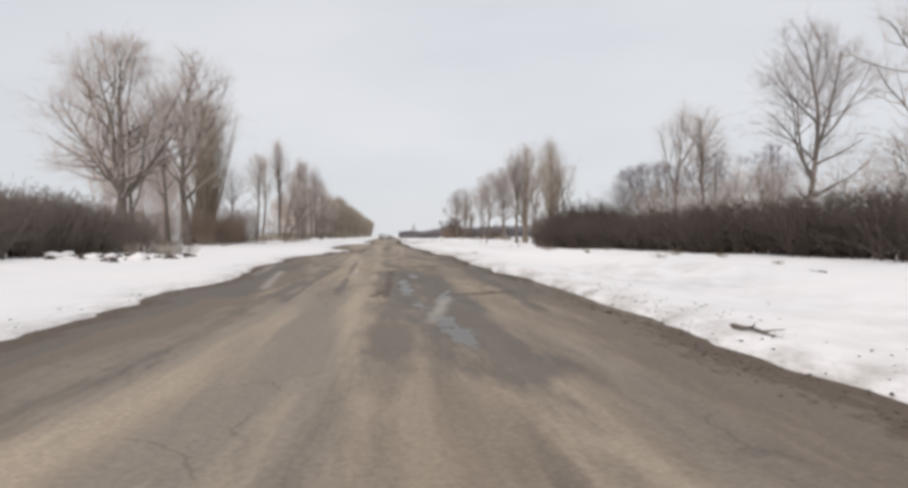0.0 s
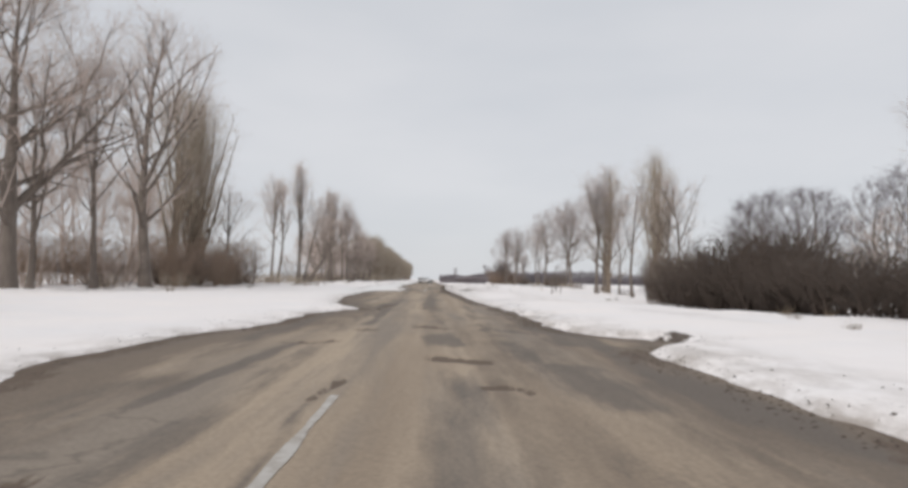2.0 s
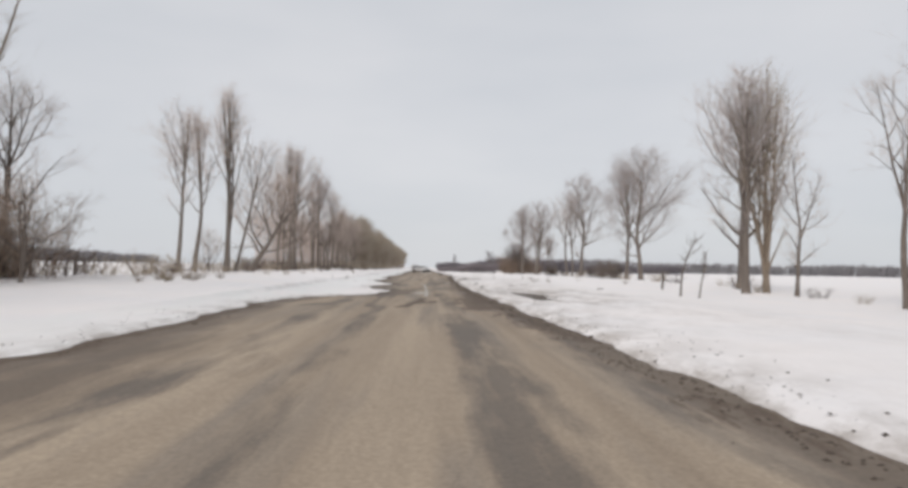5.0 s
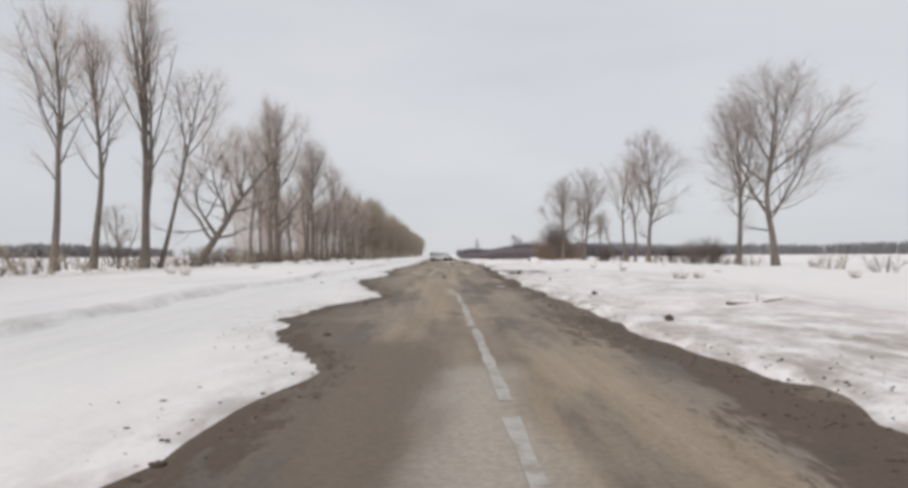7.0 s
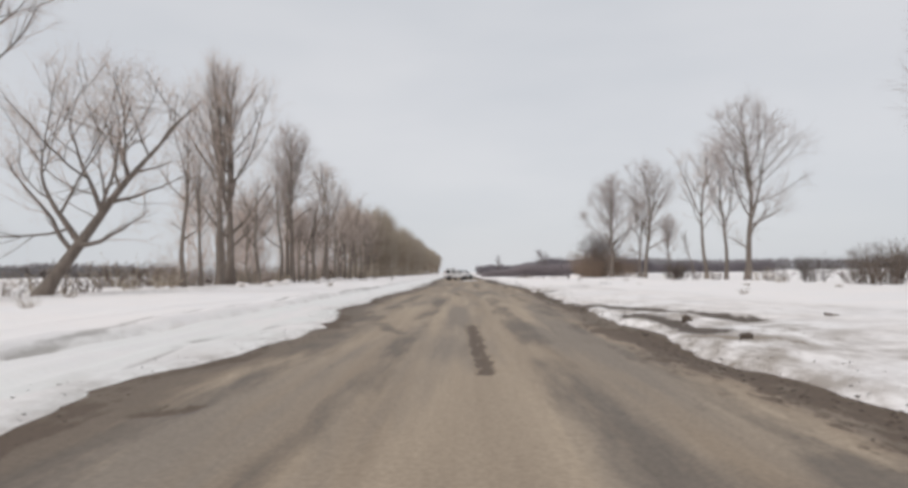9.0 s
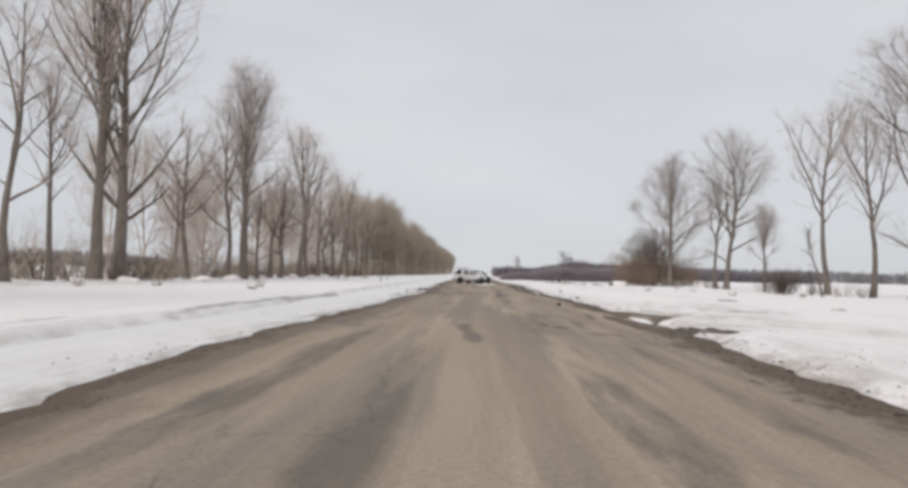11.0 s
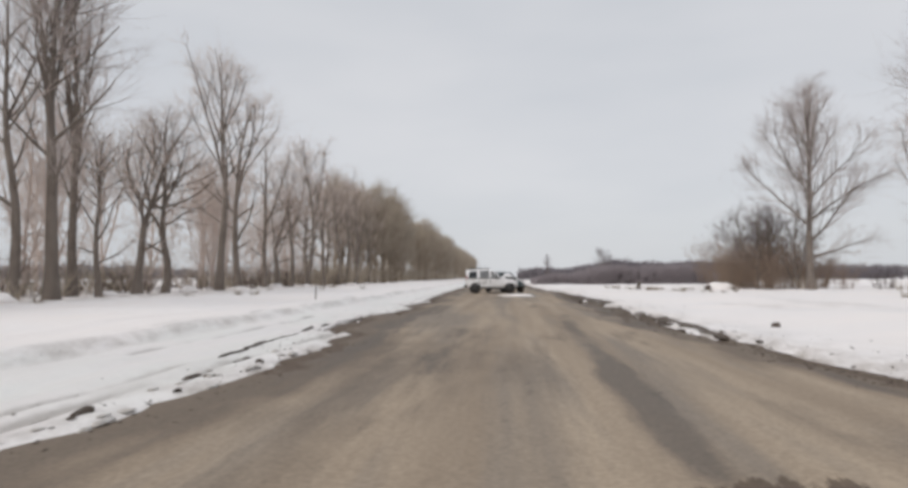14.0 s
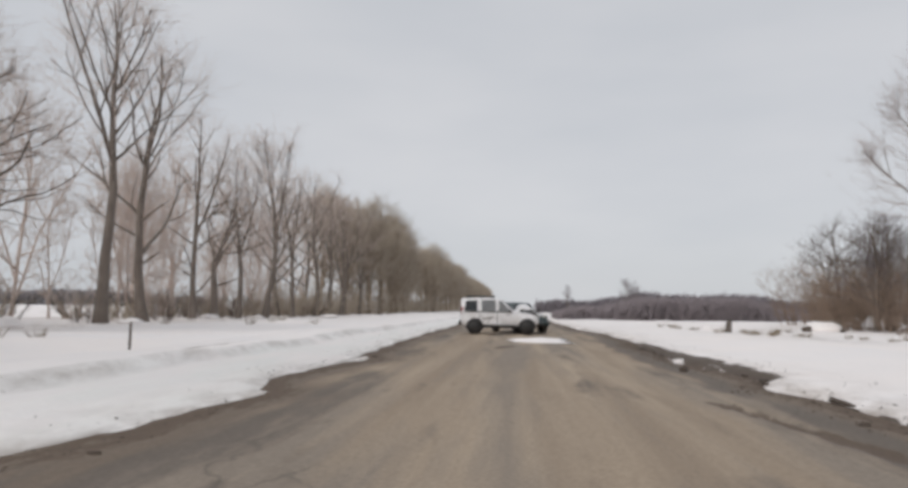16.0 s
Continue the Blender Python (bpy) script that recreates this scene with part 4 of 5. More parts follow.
RIGHT_START = [
    (candle, 26, 31, 13.5, 30), (scrub[0], 29, 36, 7, 10), (vase[1], 26.6, 43.4, 14.6, 200), (scrub[0], 27.5, 50, 6.5, 120), (scrub[0], 28, 56, 6.6, 230),
    (candle, 27.2, 60.4, 12.5, 145), (slim[0], 27.4, 66.2, 13.6, 45), (scrub[0], 26.5, 70, 6.2, 320), (orchard[0], 43.4, 125.5, 12.4, 20), (orchard[1], 42, 119, 13.4, 160),
    (orchard[0], 44, 113.5, 13.0, 250), (orchard[1], 42.5, 107, 12.6, 300), (orchard[0], 45, 100, 12.2, 90), (orchard[1], 43, 90, 12.4, 40), (orchard[0], 46, 82, 12, 200), (scrub[1], 31, 84, 5.4, 60), (scrub[1], 30, 78, 5.0, 160),
    (slim[1], 24, 99.4, 12.4, 130), (verge[0], 24.4, 101.7, 11.2, 10), (poplar[1], 23.7, 103.5, 14.6, 220), (poplar[0], 23.8, 106, 16.0, 300),
    (slim[0], 22.5, 109, 12.8, 80),
]
RIGHT_END = [
    (verge[3], 25, 124, 10.6, 50), (oval, 22.5, 126.5, 15.6, 250), (poplar[1], 24.5, 127.5, 17.0, 20), (verge[2], 25.4, 133.5, 18.4, 160), (vase[0], 26.8, 165.9, 16.4, 20),
    (oval, 27.6, 175.4, 16.6, 200), (vase[1], 28.9, 211, 19.4, 120), (slim[0], 28.0, 214.6, 14.4, 200), (slim[1], 28.8, 223, 17.0, 320), (oval, 26, 229.5, 8.4, 60),
    (vase[1], 24.1, 234.6, 16.4, 190), (slim[0], 24.8, 239.8, 12.6, 20), (pyramid, 23.4, 253.2, 17.2, -25), (orchard[0], 23.5, 262, 7.6, 200), (scrub[1], 24.8, 266, 5.2, 100),
]
for rows, side in ((LEFT_START, ROW_L), (LEFT_END, ROW_L), (RIGHT_START, ROW_R), (RIGHT_END, ROW_R)):
    for proto, x, y, h, turn in rows:
        wide = 1.2 if proto in (vase[0], broad[0]) else 1.0 if proto is pyramid else 1.22 if y > 245 else 1.08
        tagged(put(proto, x, y, h, turn, wide=wide), group=side)
for k in range(34):
    put(rear, -29.5 - rnd.uniform(0, 7), 221 + 2.5 * k, rnd.uniform(8, 14), rnd.uniform(0, 360))
for k in range(12):
    put(rear, -33.5 - rnd.uniform(0, 0.5 + 0.5 * k), 86 + 4.0 * k, rnd.uniform(11, 15), rnd.uniform(0, 360))
for k in range(11):
    put(copse, -31.0 - rnd.uniform(0, 4), 82 + 2.3 * k, rnd.uniform(2.8, 4.6), rnd.uniform(0, 360), "brown leafless bush behind the roadside trees", wide=1.2)
put(snag, 25.5, 217, 6.2, 0)
put(snag, 15.2, 120, 4.4, 80)
put(snag, 16.0, 119, 3.4, 200)
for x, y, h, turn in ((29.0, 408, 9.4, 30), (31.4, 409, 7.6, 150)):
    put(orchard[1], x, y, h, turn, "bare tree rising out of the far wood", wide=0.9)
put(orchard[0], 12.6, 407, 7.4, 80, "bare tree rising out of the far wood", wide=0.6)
# the dense row that runs on to the vanishing point
for k in range(102):
    y = 314 + 2.6 * k + 0.022 * k * k
    x = -23.5 - rnd.choice((0, 0, 3.0, 6.5)) + rnd.uniform(-0.8, 0.8)
    h = (17.2 if y < 352 else 16.4) * rnd.uniform(0.88, 1.06)
    put(distant[k % 3], x, y, h, rnd.uniform(0, 360), wide=1.25)
for k in range(34):
    put(saplings[k % 2], -26.5 - rnd.uniform(0, 5), 200 + 6.0 * k, rnd.uniform(2.2, 4.4), rnd.uniform(0, 360), wide=1.3)
for x, y, h in ((26, 64, 5), (28, 52, 5), (28, 44, 5), (29, 38, 5), (26.5, 76, 4.5), (-29, 80, 3.6), (-28, 92, 3.2), (-30, 99, 4), (-29, 104, 4)):
    put(saplings[int(y) % 2], x, y, h, rnd.uniform(0, 360), wide=1.2)
for k in range(15):
    put(copse, -22.8 - rnd.uniform(0, 6.5), 99 + 1.35 * k, rnd.uniform(3.6, 5.6), rnd.uniform(0, 360))
for k in range(46):
    put(brush[k % 2], -29.0 - rnd.uniform(0, 3.5), 192 + 3.0 * k, rnd.uniform(1.6, 2.7), rnd.uniform(0, 360), wide=1.6)
for k in range(4):
    put(scrub[1], 21.8 + rnd.uniform(0, 3.0), 256.5 + 4.0 * k, rnd.uniform(6.0, 8.2), rnd.uniform(0, 360))
# thickets: the dark hedge on the right, the one at the start on the left, and bushes
for k in range(62):
    y = 16 + 1.16 * k
    tall = 2.0 * math.exp(-((y - 75) / 4.0) ** 2)
    put(thicket[k % 2], 20.6 + rnd.uniform(-1.1, 2.2), y, rnd.uniform(2.8, 3.2) + tall + 0.3 * smooth_step(y, 50, 80), rnd.uniform(0, 360), wide=1.45 - 0.4 * (tall > 0.5))
for k in range(6):
    put(thicket[k % 2], 21.0 + rnd.uniform(0, 3.0), 73.5 + 0.8 * k, rnd.uniform(4.6, 5.3), rnd.uniform(0, 360), wide=0.75)
for k in range(12):
    put(thicket[2], 20.2 + rnd.uniform(-0.9, 2.6), 87.5 + 0.5 * k, rnd.uniform(4.0, 5.2) - 0.10 * k, rnd.uniform(0, 360), "reddish-brown leafless bush at the hedge's end", wide=0.7)
for k in range(16):
    put(saplings[k % 2], 25.0 + rnd.uniform(0, 4.5), 24 + 3.0 * k, rnd.uniform(4.6, 6.2), rnd.uniform(0, 360), wide=1.3)
for k in range(64):
    y = 9 + 0.74 * k
    put(thicket[2], -18.2 - rnd.uniform(0, 5.0), y, (rnd.uniform(3.1, 3.8) - 1.2 * smooth_step(y, 46, 55)), rnd.uniform(0, 360), wide=1.2)
for x, y, h in ((27.2, 183, 2.9), (28.4, 185, 2.6), (26.4, 184.6, 2.4), (27.4, 193.5, 2.2), (25, 224, 2.4), (26.4, 226, 2.0), (-26.2, 106, 3.6), (-27.6, 110, 3.4),
                (-25.6, 114, 4.0), (-24.8, 117, 3.4), (-27.4, 103, 3.2)):
    put(thicket[rnd.randrange(3)], x, y, h, rnd.uniform(0, 360))
for x, y, h in ((21.6, 257, 3.6), (22.8, 259.5, 4.2), (24.4, 262, 4.4), (22.4, 264.5, 4.4), (24.0, 268, 4.0), (25.2, 272, 3.6), (22.0, 268.5, 3.0), (25.6, 256.5, 2.6), (27, 255, 2.4),
                (20.4, 262, 3.4), (20.9, 266, 4.6), (22.6, 262, 4.8), (23.6, 271, 5.4), (21.6, 273, 4.6), (26.2, 264, 4.4), (25.0, 259, 3.2), (27.6, 262, 3.6), (29.0, 265, 3.4)):
    put(copse, x, y, h, rnd.uniform(0, 360), "brown leafless bush under the lone tree", wide=1.1)
for k in range(80):
    y = 82 + 2.8 * k
    put(brush[k % 2], -25.5 - rnd.uniform(-1.5, 4.5), y, rnd.uniform(0.9, 2.2), rnd.uniform(0, 360), wide=1.5)
for k in range(70):
    put(brush[1], -24.5 - rnd.uniform(-1.0, 5.0), 285 + 4.2 * k, rnd.uniform(2.4, 4.2), rnd.uniform(0, 360), wide=1.7)
for k in range(26):
    put(brush[k % 2], 25 + rnd.uniform(-1.5, 3.5), 96 + 6.4 * k, rnd.uniform(0.6, 1.5), rnd.uniform(0, 360), wide=1.4)


def far_wood(name, label, lines_of_place, seed, thick, mat):
    """Bare woods far off: thin stems with fine shoots from the ground up, as one mesh."""
    r = np.random.RandomState(seed)
    stems, shoots = [], []
    for x, y, h in lines_of_place(r):
        s = limb(r, (x, y, -0.3), (r.normal(0, 0.12), r.normal(0, 0.12), 1), h * 0.8, thick * 0.4, thick * 0.2, 2, 0.06, 0)
        stems.append(s)
        for j in range(11):
            p, d, rad = along(s, r.uniform(0.05, 1))
            shoots.append(limb(r, p, off(r, d, r.uniform(25, 85), r.uniform(0, math.tau)), h * r.uniform(0.14, 0.32), thick * 1.5, 0, 1, 0, 0))
    ob = new(name, joined(name, [(stems, 3)], mat, shoots))
    return tagged(ob, label, "wood", kind="stuff")


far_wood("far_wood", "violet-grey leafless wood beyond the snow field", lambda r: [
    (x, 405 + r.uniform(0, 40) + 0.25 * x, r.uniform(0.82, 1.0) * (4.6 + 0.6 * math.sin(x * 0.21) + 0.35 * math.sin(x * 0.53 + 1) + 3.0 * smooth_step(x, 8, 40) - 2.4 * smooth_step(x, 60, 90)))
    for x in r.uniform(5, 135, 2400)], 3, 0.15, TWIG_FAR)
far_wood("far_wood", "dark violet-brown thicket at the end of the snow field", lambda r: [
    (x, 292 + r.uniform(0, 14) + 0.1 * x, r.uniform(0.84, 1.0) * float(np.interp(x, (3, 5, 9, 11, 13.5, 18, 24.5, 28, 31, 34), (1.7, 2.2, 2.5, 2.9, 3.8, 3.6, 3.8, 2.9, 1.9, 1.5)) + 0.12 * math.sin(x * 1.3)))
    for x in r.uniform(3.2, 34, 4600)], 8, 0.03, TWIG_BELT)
far_wood("far_wood", "thin haze-greyed line of leafless woods on the horizon", lambda r: [
    (x, 900 + r.uniform(-30, 50), r.uniform(13, 16) + 1.5 * math.sin(x * 0.013) + 1.0 * math.sin(x * 0.041)) for x in r.uniform(110, 1300, 2600)], 4, 0.5, TWIG_HAZED)
far_wood("far_wood", "haze-greyed belt of leafless woods across the snow field", lambda r: [
    (-330 - r.uniform(0, 30) - 0.04 * y, y, r.uniform(12, 15) + 1.5 * math.sin(y * 0.017) + 1.0 * math.sin(y * 0.05)) for y in r.uniform(60, 1100, 2400)], 5, 0.45, TWIG_HAZED)


# ---- the two wrecked cars that block the road ----
def ring_body(stations):
    """A car body lofted along its length: x, low edge, belt line, top, and the half widths at the three."""
    bm = bmesh.new()
    rings = []
    for x, zl, zb, zt, wl_, wb, wt in stations:
        half = [(0, zl), (wl_ * 0.92, zl), (wl_, zl + 0.07), (wb, zl + 0.45 * (zb - zl)), (wb * 0.985, zb), (wt + 0.04, zt - 0.07), (wt * 0.9, zt), (0, zt + 0.025)]
        pts = half + [(-y, z) for y, z in half[-2:0:-1]]
        rings.append([bm.verts.new((x, y, z)) for y, z in pts])
    for a, b in zip(rings, rings[1:]):
        for k in range(len(a)):
            bm.faces.new((a[k], a[(k + 1) % len(a)], b[(k + 1) % len(a)], b[k]))
    bm.faces.new(rings[0])
    bm.faces.new(rings[-1])
    return bm


def panel(corners, thick):
    """A plate of that thickness over a face given by its corners, its edge a little rounded."""
    bm = bmesh.new()
    front = [bm.verts.new(c) for c in corners]
    f = bm.faces.new(front)
    f.normal_update()
    n = f.normal.copy()
    g = bmesh.ops.extrude_face_region(bm, geom=[f])
    for v in [e for e in g["geom"] if isinstance(e, bmesh.types.BMVert)]:
        v.co += n * thick
    bmesh.ops.bevel(bm, geom=bm.edges[:], offset=min(abs(thick) * 0.3, 0.012), segments=1, affect="EDGES")
    return bm


def block(lo, hi, round_=0.02):
    bm = bmesh.new()
    bmesh.ops.create_cube(bm, size=1)
    for v in bm.verts:
        v.co = Vector([lo[i] + (hi[i] - lo[i]) * (v.co[i] + 0.5) for i in range(3)])
    bmesh.ops.bevel(bm, geom=bm.edges[:], offset=round_, segments=2, affect="EDGES")
    return bm


def lathe(profile, steps=24, axis="Y"):
    """A round thing: (radius, along the axis) pairs turned round the axis."""
    bm = bmesh.new()
    rings = []
    for rad, h in profile:
        ring = []
        for k in range(steps):
            a = k / steps * math.tau
            c, s = rad * math.cos(a), rad * math.sin(a)
            ring.append(bm.verts.new((c, h, s) if axis == "Y" else (c, s, h)))
        rings.append(ring)
    for a, b in zip(rings, rings[1:]):
        for k in range(steps):
            bm.faces.new((a[k], a[(k + 1) % steps], b[(k + 1) % steps], b[k]))
    bm.faces.new(rings[0])
    bm.faces.new(rings[-1])
    return bm


def arch(rad, x, y, width, depth):
    """A dark moulding over a wheel: a half ring on the body's side."""
    bm = bmesh.new()
    rows = []
    for k in range(15):
        a = radians(-12 + 204 * k / 14)
        c, s = math.cos(a), math.sin(a)
        rows.append([bm.verts.new((x + c * q, y + d, s * q)) for q, d in ((rad, 0), (rad, depth), (rad + width, depth), (rad + width + 0.01, 0))])
    for a, b in zip(rows, rows[1:]):
        for k in range(4):
            bm.faces.new((a[k], a[(k + 1) % 4], b[(k + 1) % 4], b[k]))
    return bm


def wheel(root, x, y, rad, out):
    hub = part("wheel", lathe([(0.05, -0.10), (rad * 0.62, -0.09), (rad * 0.62, 0.09), (0.05, 0.10)], 20), BLACK, root)
    tyre = part("tyre", lathe([(rad * 0.6, -0.10), (rad * 0.86, -0.12), (rad * 0.97, -0.10), (rad, -0.05), (rad, 0.05), (rad * 0.97, 0.10), (rad * 0.86, 0.12), (rad * 0.6, 0.10)], 28), TYRE, hub)
    rim = part("rim", lathe([(rad * 0.60, 0.085), (rad * 0.56, 0.115), (rad * 0.46, 0.09), (rad * 0.3, 0.10), (rad * 0.2, 0.13), (0.02, 0.135)], 20), RIM, hub, "dull steel rim")
    hub.matrix_basis = pose(x, y, rad - 0.015, 0, 0, 0 if out > 0 else 180)
    return tyre, rim


def car(label, paint, stations, axles, rad, windows, screens, mirror):
    """A car on its wheels, nose along +x: body, windows, arches, bumpers, lamps, handles, mirrors."""
    root = tagged(new("car"), label, "car", "wrecked cars on the road")
    part("body", ring_body(stations), paint, root)
    wide = max(s[5] for s in stations)
    for side in (1, -1):
        for quad in windows:
            pts = [(x, side * (w + 0.006), z) for x, w, z in quad]
            dim = quad is windows[0]
            part("side_window", panel(pts, 0.014 * side * -1), GLASS if dim else GLASS_DAYLIT, root, "dark side window" if dim else "dusty side window, greyed by painted see-through daylight", False)
        for ax in axles:
            wheel(root, ax, side * (wide - 0.14), rad, side)
            # flat black disc on the closed side paints the wheel opening's dark hollow
            well = part("wheel_well_shade", lathe([(0.02, -0.012), (rad * 1.05, -0.012), (rad * 1.05, 0.012), (0.02, 0.012)], 24), BLACK, root)
            well.matrix_basis = pose(ax, side * (wide - 0.012), rad)
            lip = part("wheel_arch", arch(rad * 1.04, ax, side * (wide - 0.03), 0.05, 0.045 * side), BLACK, root)
            lip.matrix_basis = pose(0, 0, rad)
        # added black strip that paints the shadow along the body's lower edge
        part("sill_shadow_strip", block((axles[0] + rad * 1.2, side * wide - 0.05, 0.33), (axles[1] - rad * 1.2, side * wide + 0.015, 0.45)), BLACK, root, "black strip painting the shadow along the lower body")
        mx, mz = mirror
        part("door_mirror", block((mx - 0.06, side * (wide + 0.10) - 0.09, mz), (mx + 0.06, side * (wide + 0.10) + 0.09, mz + 0.16), 0.03), BLACK, root)
    for quad, name in screens:
        part(name, panel(quad, 0.012), GLASS, root, "dark glass", False)
    return root


SUV_BODY = [
    (-2.04, 0.56, 1.06, 1.66, 0.76, 0.79, 0.66), (-1.97, 0.42, 1.08, 1.76, 0.82, 0.86, 0.71), (-1.35, 0.40, 1.08, 1.80, 0.84, 0.89, 0.72), (-0.70, 0.38, 1.07, 1.81, 0.84, 0.90, 0.73),
    (-0.25, 0.38, 1.07, 1.80, 0.84, 0.90, 0.72), (-0.02, 0.38, 1.06, 1.74, 0.84, 0.90, 0.70), (0.66, 0.38, 1.06, 1.17, 0.84, 0.90, 0.76), (1.00, 0.39, 1.05, 1.12, 0.84, 0.90, 0.78),
    (1.55, 0.40, 1.00, 1.06, 0.83, 0.88, 0.72), (1.74, 0.44, 0.90, 0.96, 0.76, 0.82, 0.60), (1.88, 0.50, 0.80, 0.84, 0.58, 0.64, 0.46)]
SUV_WINDOWS = [
    [(-1.86, 0.875, 1.16), (-1.22, 0.895, 1.15), (-1.22, 0.775, 1.68), (-1.80, 0.765, 1.64)],
    [(-1.00, 0.895, 1.15), (-0.30, 0.90, 1.14), (-0.30, 0.775, 1.70), (-1.00, 0.775, 1.69)],
    [(-0.14, 0.90, 1.14), (0.50, 0.895, 1.13), (0.02, 0.795, 1.62), (-0.14, 0.78, 1.68)]]
SUV_SCREENS = [
    ([(0.05, -0.62, 1.715), (0.05, 0.62, 1.715), (0.64, 0.70, 1.225), (0.64, -0.70, 1.225)], "windscreen"),
    ([(-2.065, 0.62, 1.14), (-2.045, 0.56, 1.58), (-2.045, -0.56, 1.58), (-2.065, -0.62, 1.14)], "rear_window")]
suv = car("dirty white crashed four-wheel-drive car standing across the road", WHITE, SUV_BODY, (-1.34, 1.27), 0.365, SUV_WINDOWS, SUV_SCREENS, (0.40, 1.12))
for side in (1, -1):
    rail = lathe([(0.018, -1.75), (0.024, -1.7), (0.024, -0.35), (0.018, -0.30)], 10)
    rail.transform(pose(0, side * 0.66, 1.90, 0, 0, -90))
    part("roof_rail", rail, BLACK, suv, "dark roof rail")
    for x in (-1.6, -1.0, -0.42):
        part("rail_foot", block((x - 0.05, side * 0.66 - 0.02, 1.77), (x + 0.05, side * 0.66 + 0.02, 1.90), 0.01), BLACK, suv)
    for x in (-1.10, -0.21):
        part("door_gap", block((x - 0.008, side * 0.90 - 0.03, 0.46), (x + 0.008, side * 0.90 + 0.004, 1.10), 0.003), BLACK, suv, "dark gap between doors")
    for x in (-0.42, 0.36):
        part("door_handle", block((x - 0.10, side * 0.90 - 0.01, 0.98), (x + 0.06, side * 0.90 + 0.03, 1.015), 0.008), BLACK, suv)
    part("tail_lamp", block((-2.02, side * 0.76 - 0.07, 0.95), (-1.90, side * 0.76 + 0.08, 1.34), 0.02), LAMP_RED, suv, "red tail lamp")
# a dented rear door with dark scrapes, seen on the side that faces the oncoming road
for lo, hi in (((-0.98, -0.915, 0.74), (-0.52, -0.885, 0.80)), ((-0.72, -0.913, 0.82), (-0.30, -0.885, 0.86)), ((-0.9, -0.912, 0.56), (-0.64, -0.885, 0.60))):
    part("scrape", block(lo, hi, 0.006), plain_material("scraped_grey_metal", (0.24, 0.22, 0.21), 0.5, 0.2, 0.7, 9.0), suv, "dark scrape in a dented door")
dent = bmesh.new()
bmesh.ops.create_grid(dent, x_segments=14, y_segments=10, size=0.5)
for v in dent.verts:
    u, w = v.co.x + 0.5, v.co.y + 0.5
    edge = min(1.0, 6 * min(u, 1 - u), 6 * min(w, 1 - w))
    v.co = Vector((-0.98 + 0.98 * u, -0.908 - 0.030 * edge * math.sin(9 * u + 5 * w) * math.sin(4 * w + 7 * u * u) - 0.008 * edge, 0.50 + 0.54 * w))
part("dented_panel", dent, WHITE, suv, "crumpled white door skin")
for side in (1, -1):
    part("headlamp", block((1.70, side * 0.62 - 0.10, 0.78), (1.83, side * 0.62 + 0.14, 0.92), 0.03), LAMP_CLEAR, suv, "cracked clear headlamp")
    for x, wide_ in ((-1.10, 0.05), (-0.21, 0.05)):
        part("window_pillar", block((x - wide_, side * 0.80 - 0.02, 1.12), (x + wide_, side * 0.80 + 0.02, 1.14), 0.005), WHITE, suv)
    part("window_trim", block((-1.90, side * 0.898 - 0.015, 1.095), (0.56, side * 0.898 + 0.012, 1.125), 0.005), BLACK, suv, "black strip under the windows")
part("rear_bumper", block((-2.14, -0.82, 0.46), (-1.96, 0.82, 0.66), 0.04), BLACK, suv, "black rear bumper")
front = block((1.78, -0.66, 0.40), (1.98, 0.50, 0.60), 0.04)
for v in front.verts:
    v.co.x += 0.10 * math.sin(7 * v.co.y + 1) - 0.08 * v.co.y
    v.co.z += 0.06 * math.sin(5 * v.co.y)
part("front_bumper", front, BLACK, suv, "bent black front bumper")
hood = bmesh.new()
bmesh.ops.create_grid(hood, x_segments=12, y_segments=10, size=0.5)
for v in hood.verts:
    u, w = v.co.x + 0.5, 2 * v.co.y
    rise = 0.36 * float(smooth_step(u, 0.0, 0.22)) * float(1 - smooth_step(u, 0.5, 1.0)) * (1 - 0.55 * abs(w) ** 3) + 0.05 * math.sin(8 * w + 5 * u) + 0.03 * math.sin(17 * u + 3 * w)
    v.co = Vector((0.72 + 1.22 * u + 0.04 * math.sin(6 * w), 0.80 * w, 1.14 - 0.22 * u * u + rise))
bmesh.ops.solidify(hood, geom=hood.faces[:], thickness=0.025)
part("bonnet", hood, WHITE, suv, "buckled white bonnet pushed up into a fold")
part("engine", block((1.25, -0.48, 0.72), (1.78, 0.48, 1.12), 0.06), BLACK, suv, "bare dark engine")
suv.matrix_basis = pose(-2.40, 248.3, float(road_surface(np.array([-2.3]), np.array([248.3]))[0][0]), 0, 0, 5)

VAN_BODY = [
    (-2.1, 0.50, 0.98, 1.42, 0.76, 0.80, 0.54), (-2.0, 0.40, 1.02, 1.55, 0.80, 0.85, 0.58), (-0.4, 0.38, 1.02, 1.63, 0.82, 0.87, 0.60), (0.20, 0.38, 1.00, 1.59, 0.82, 0.87, 0.58),
    (0.95, 0.40, 0.98, 1.04, 0.82, 0.87, 0.74), (1.6, 0.42, 0.90, 0.96, 0.80, 0.85, 0.68), (1.95, 0.48, 0.76, 0.82, 0.66, 0.72, 0.56)]
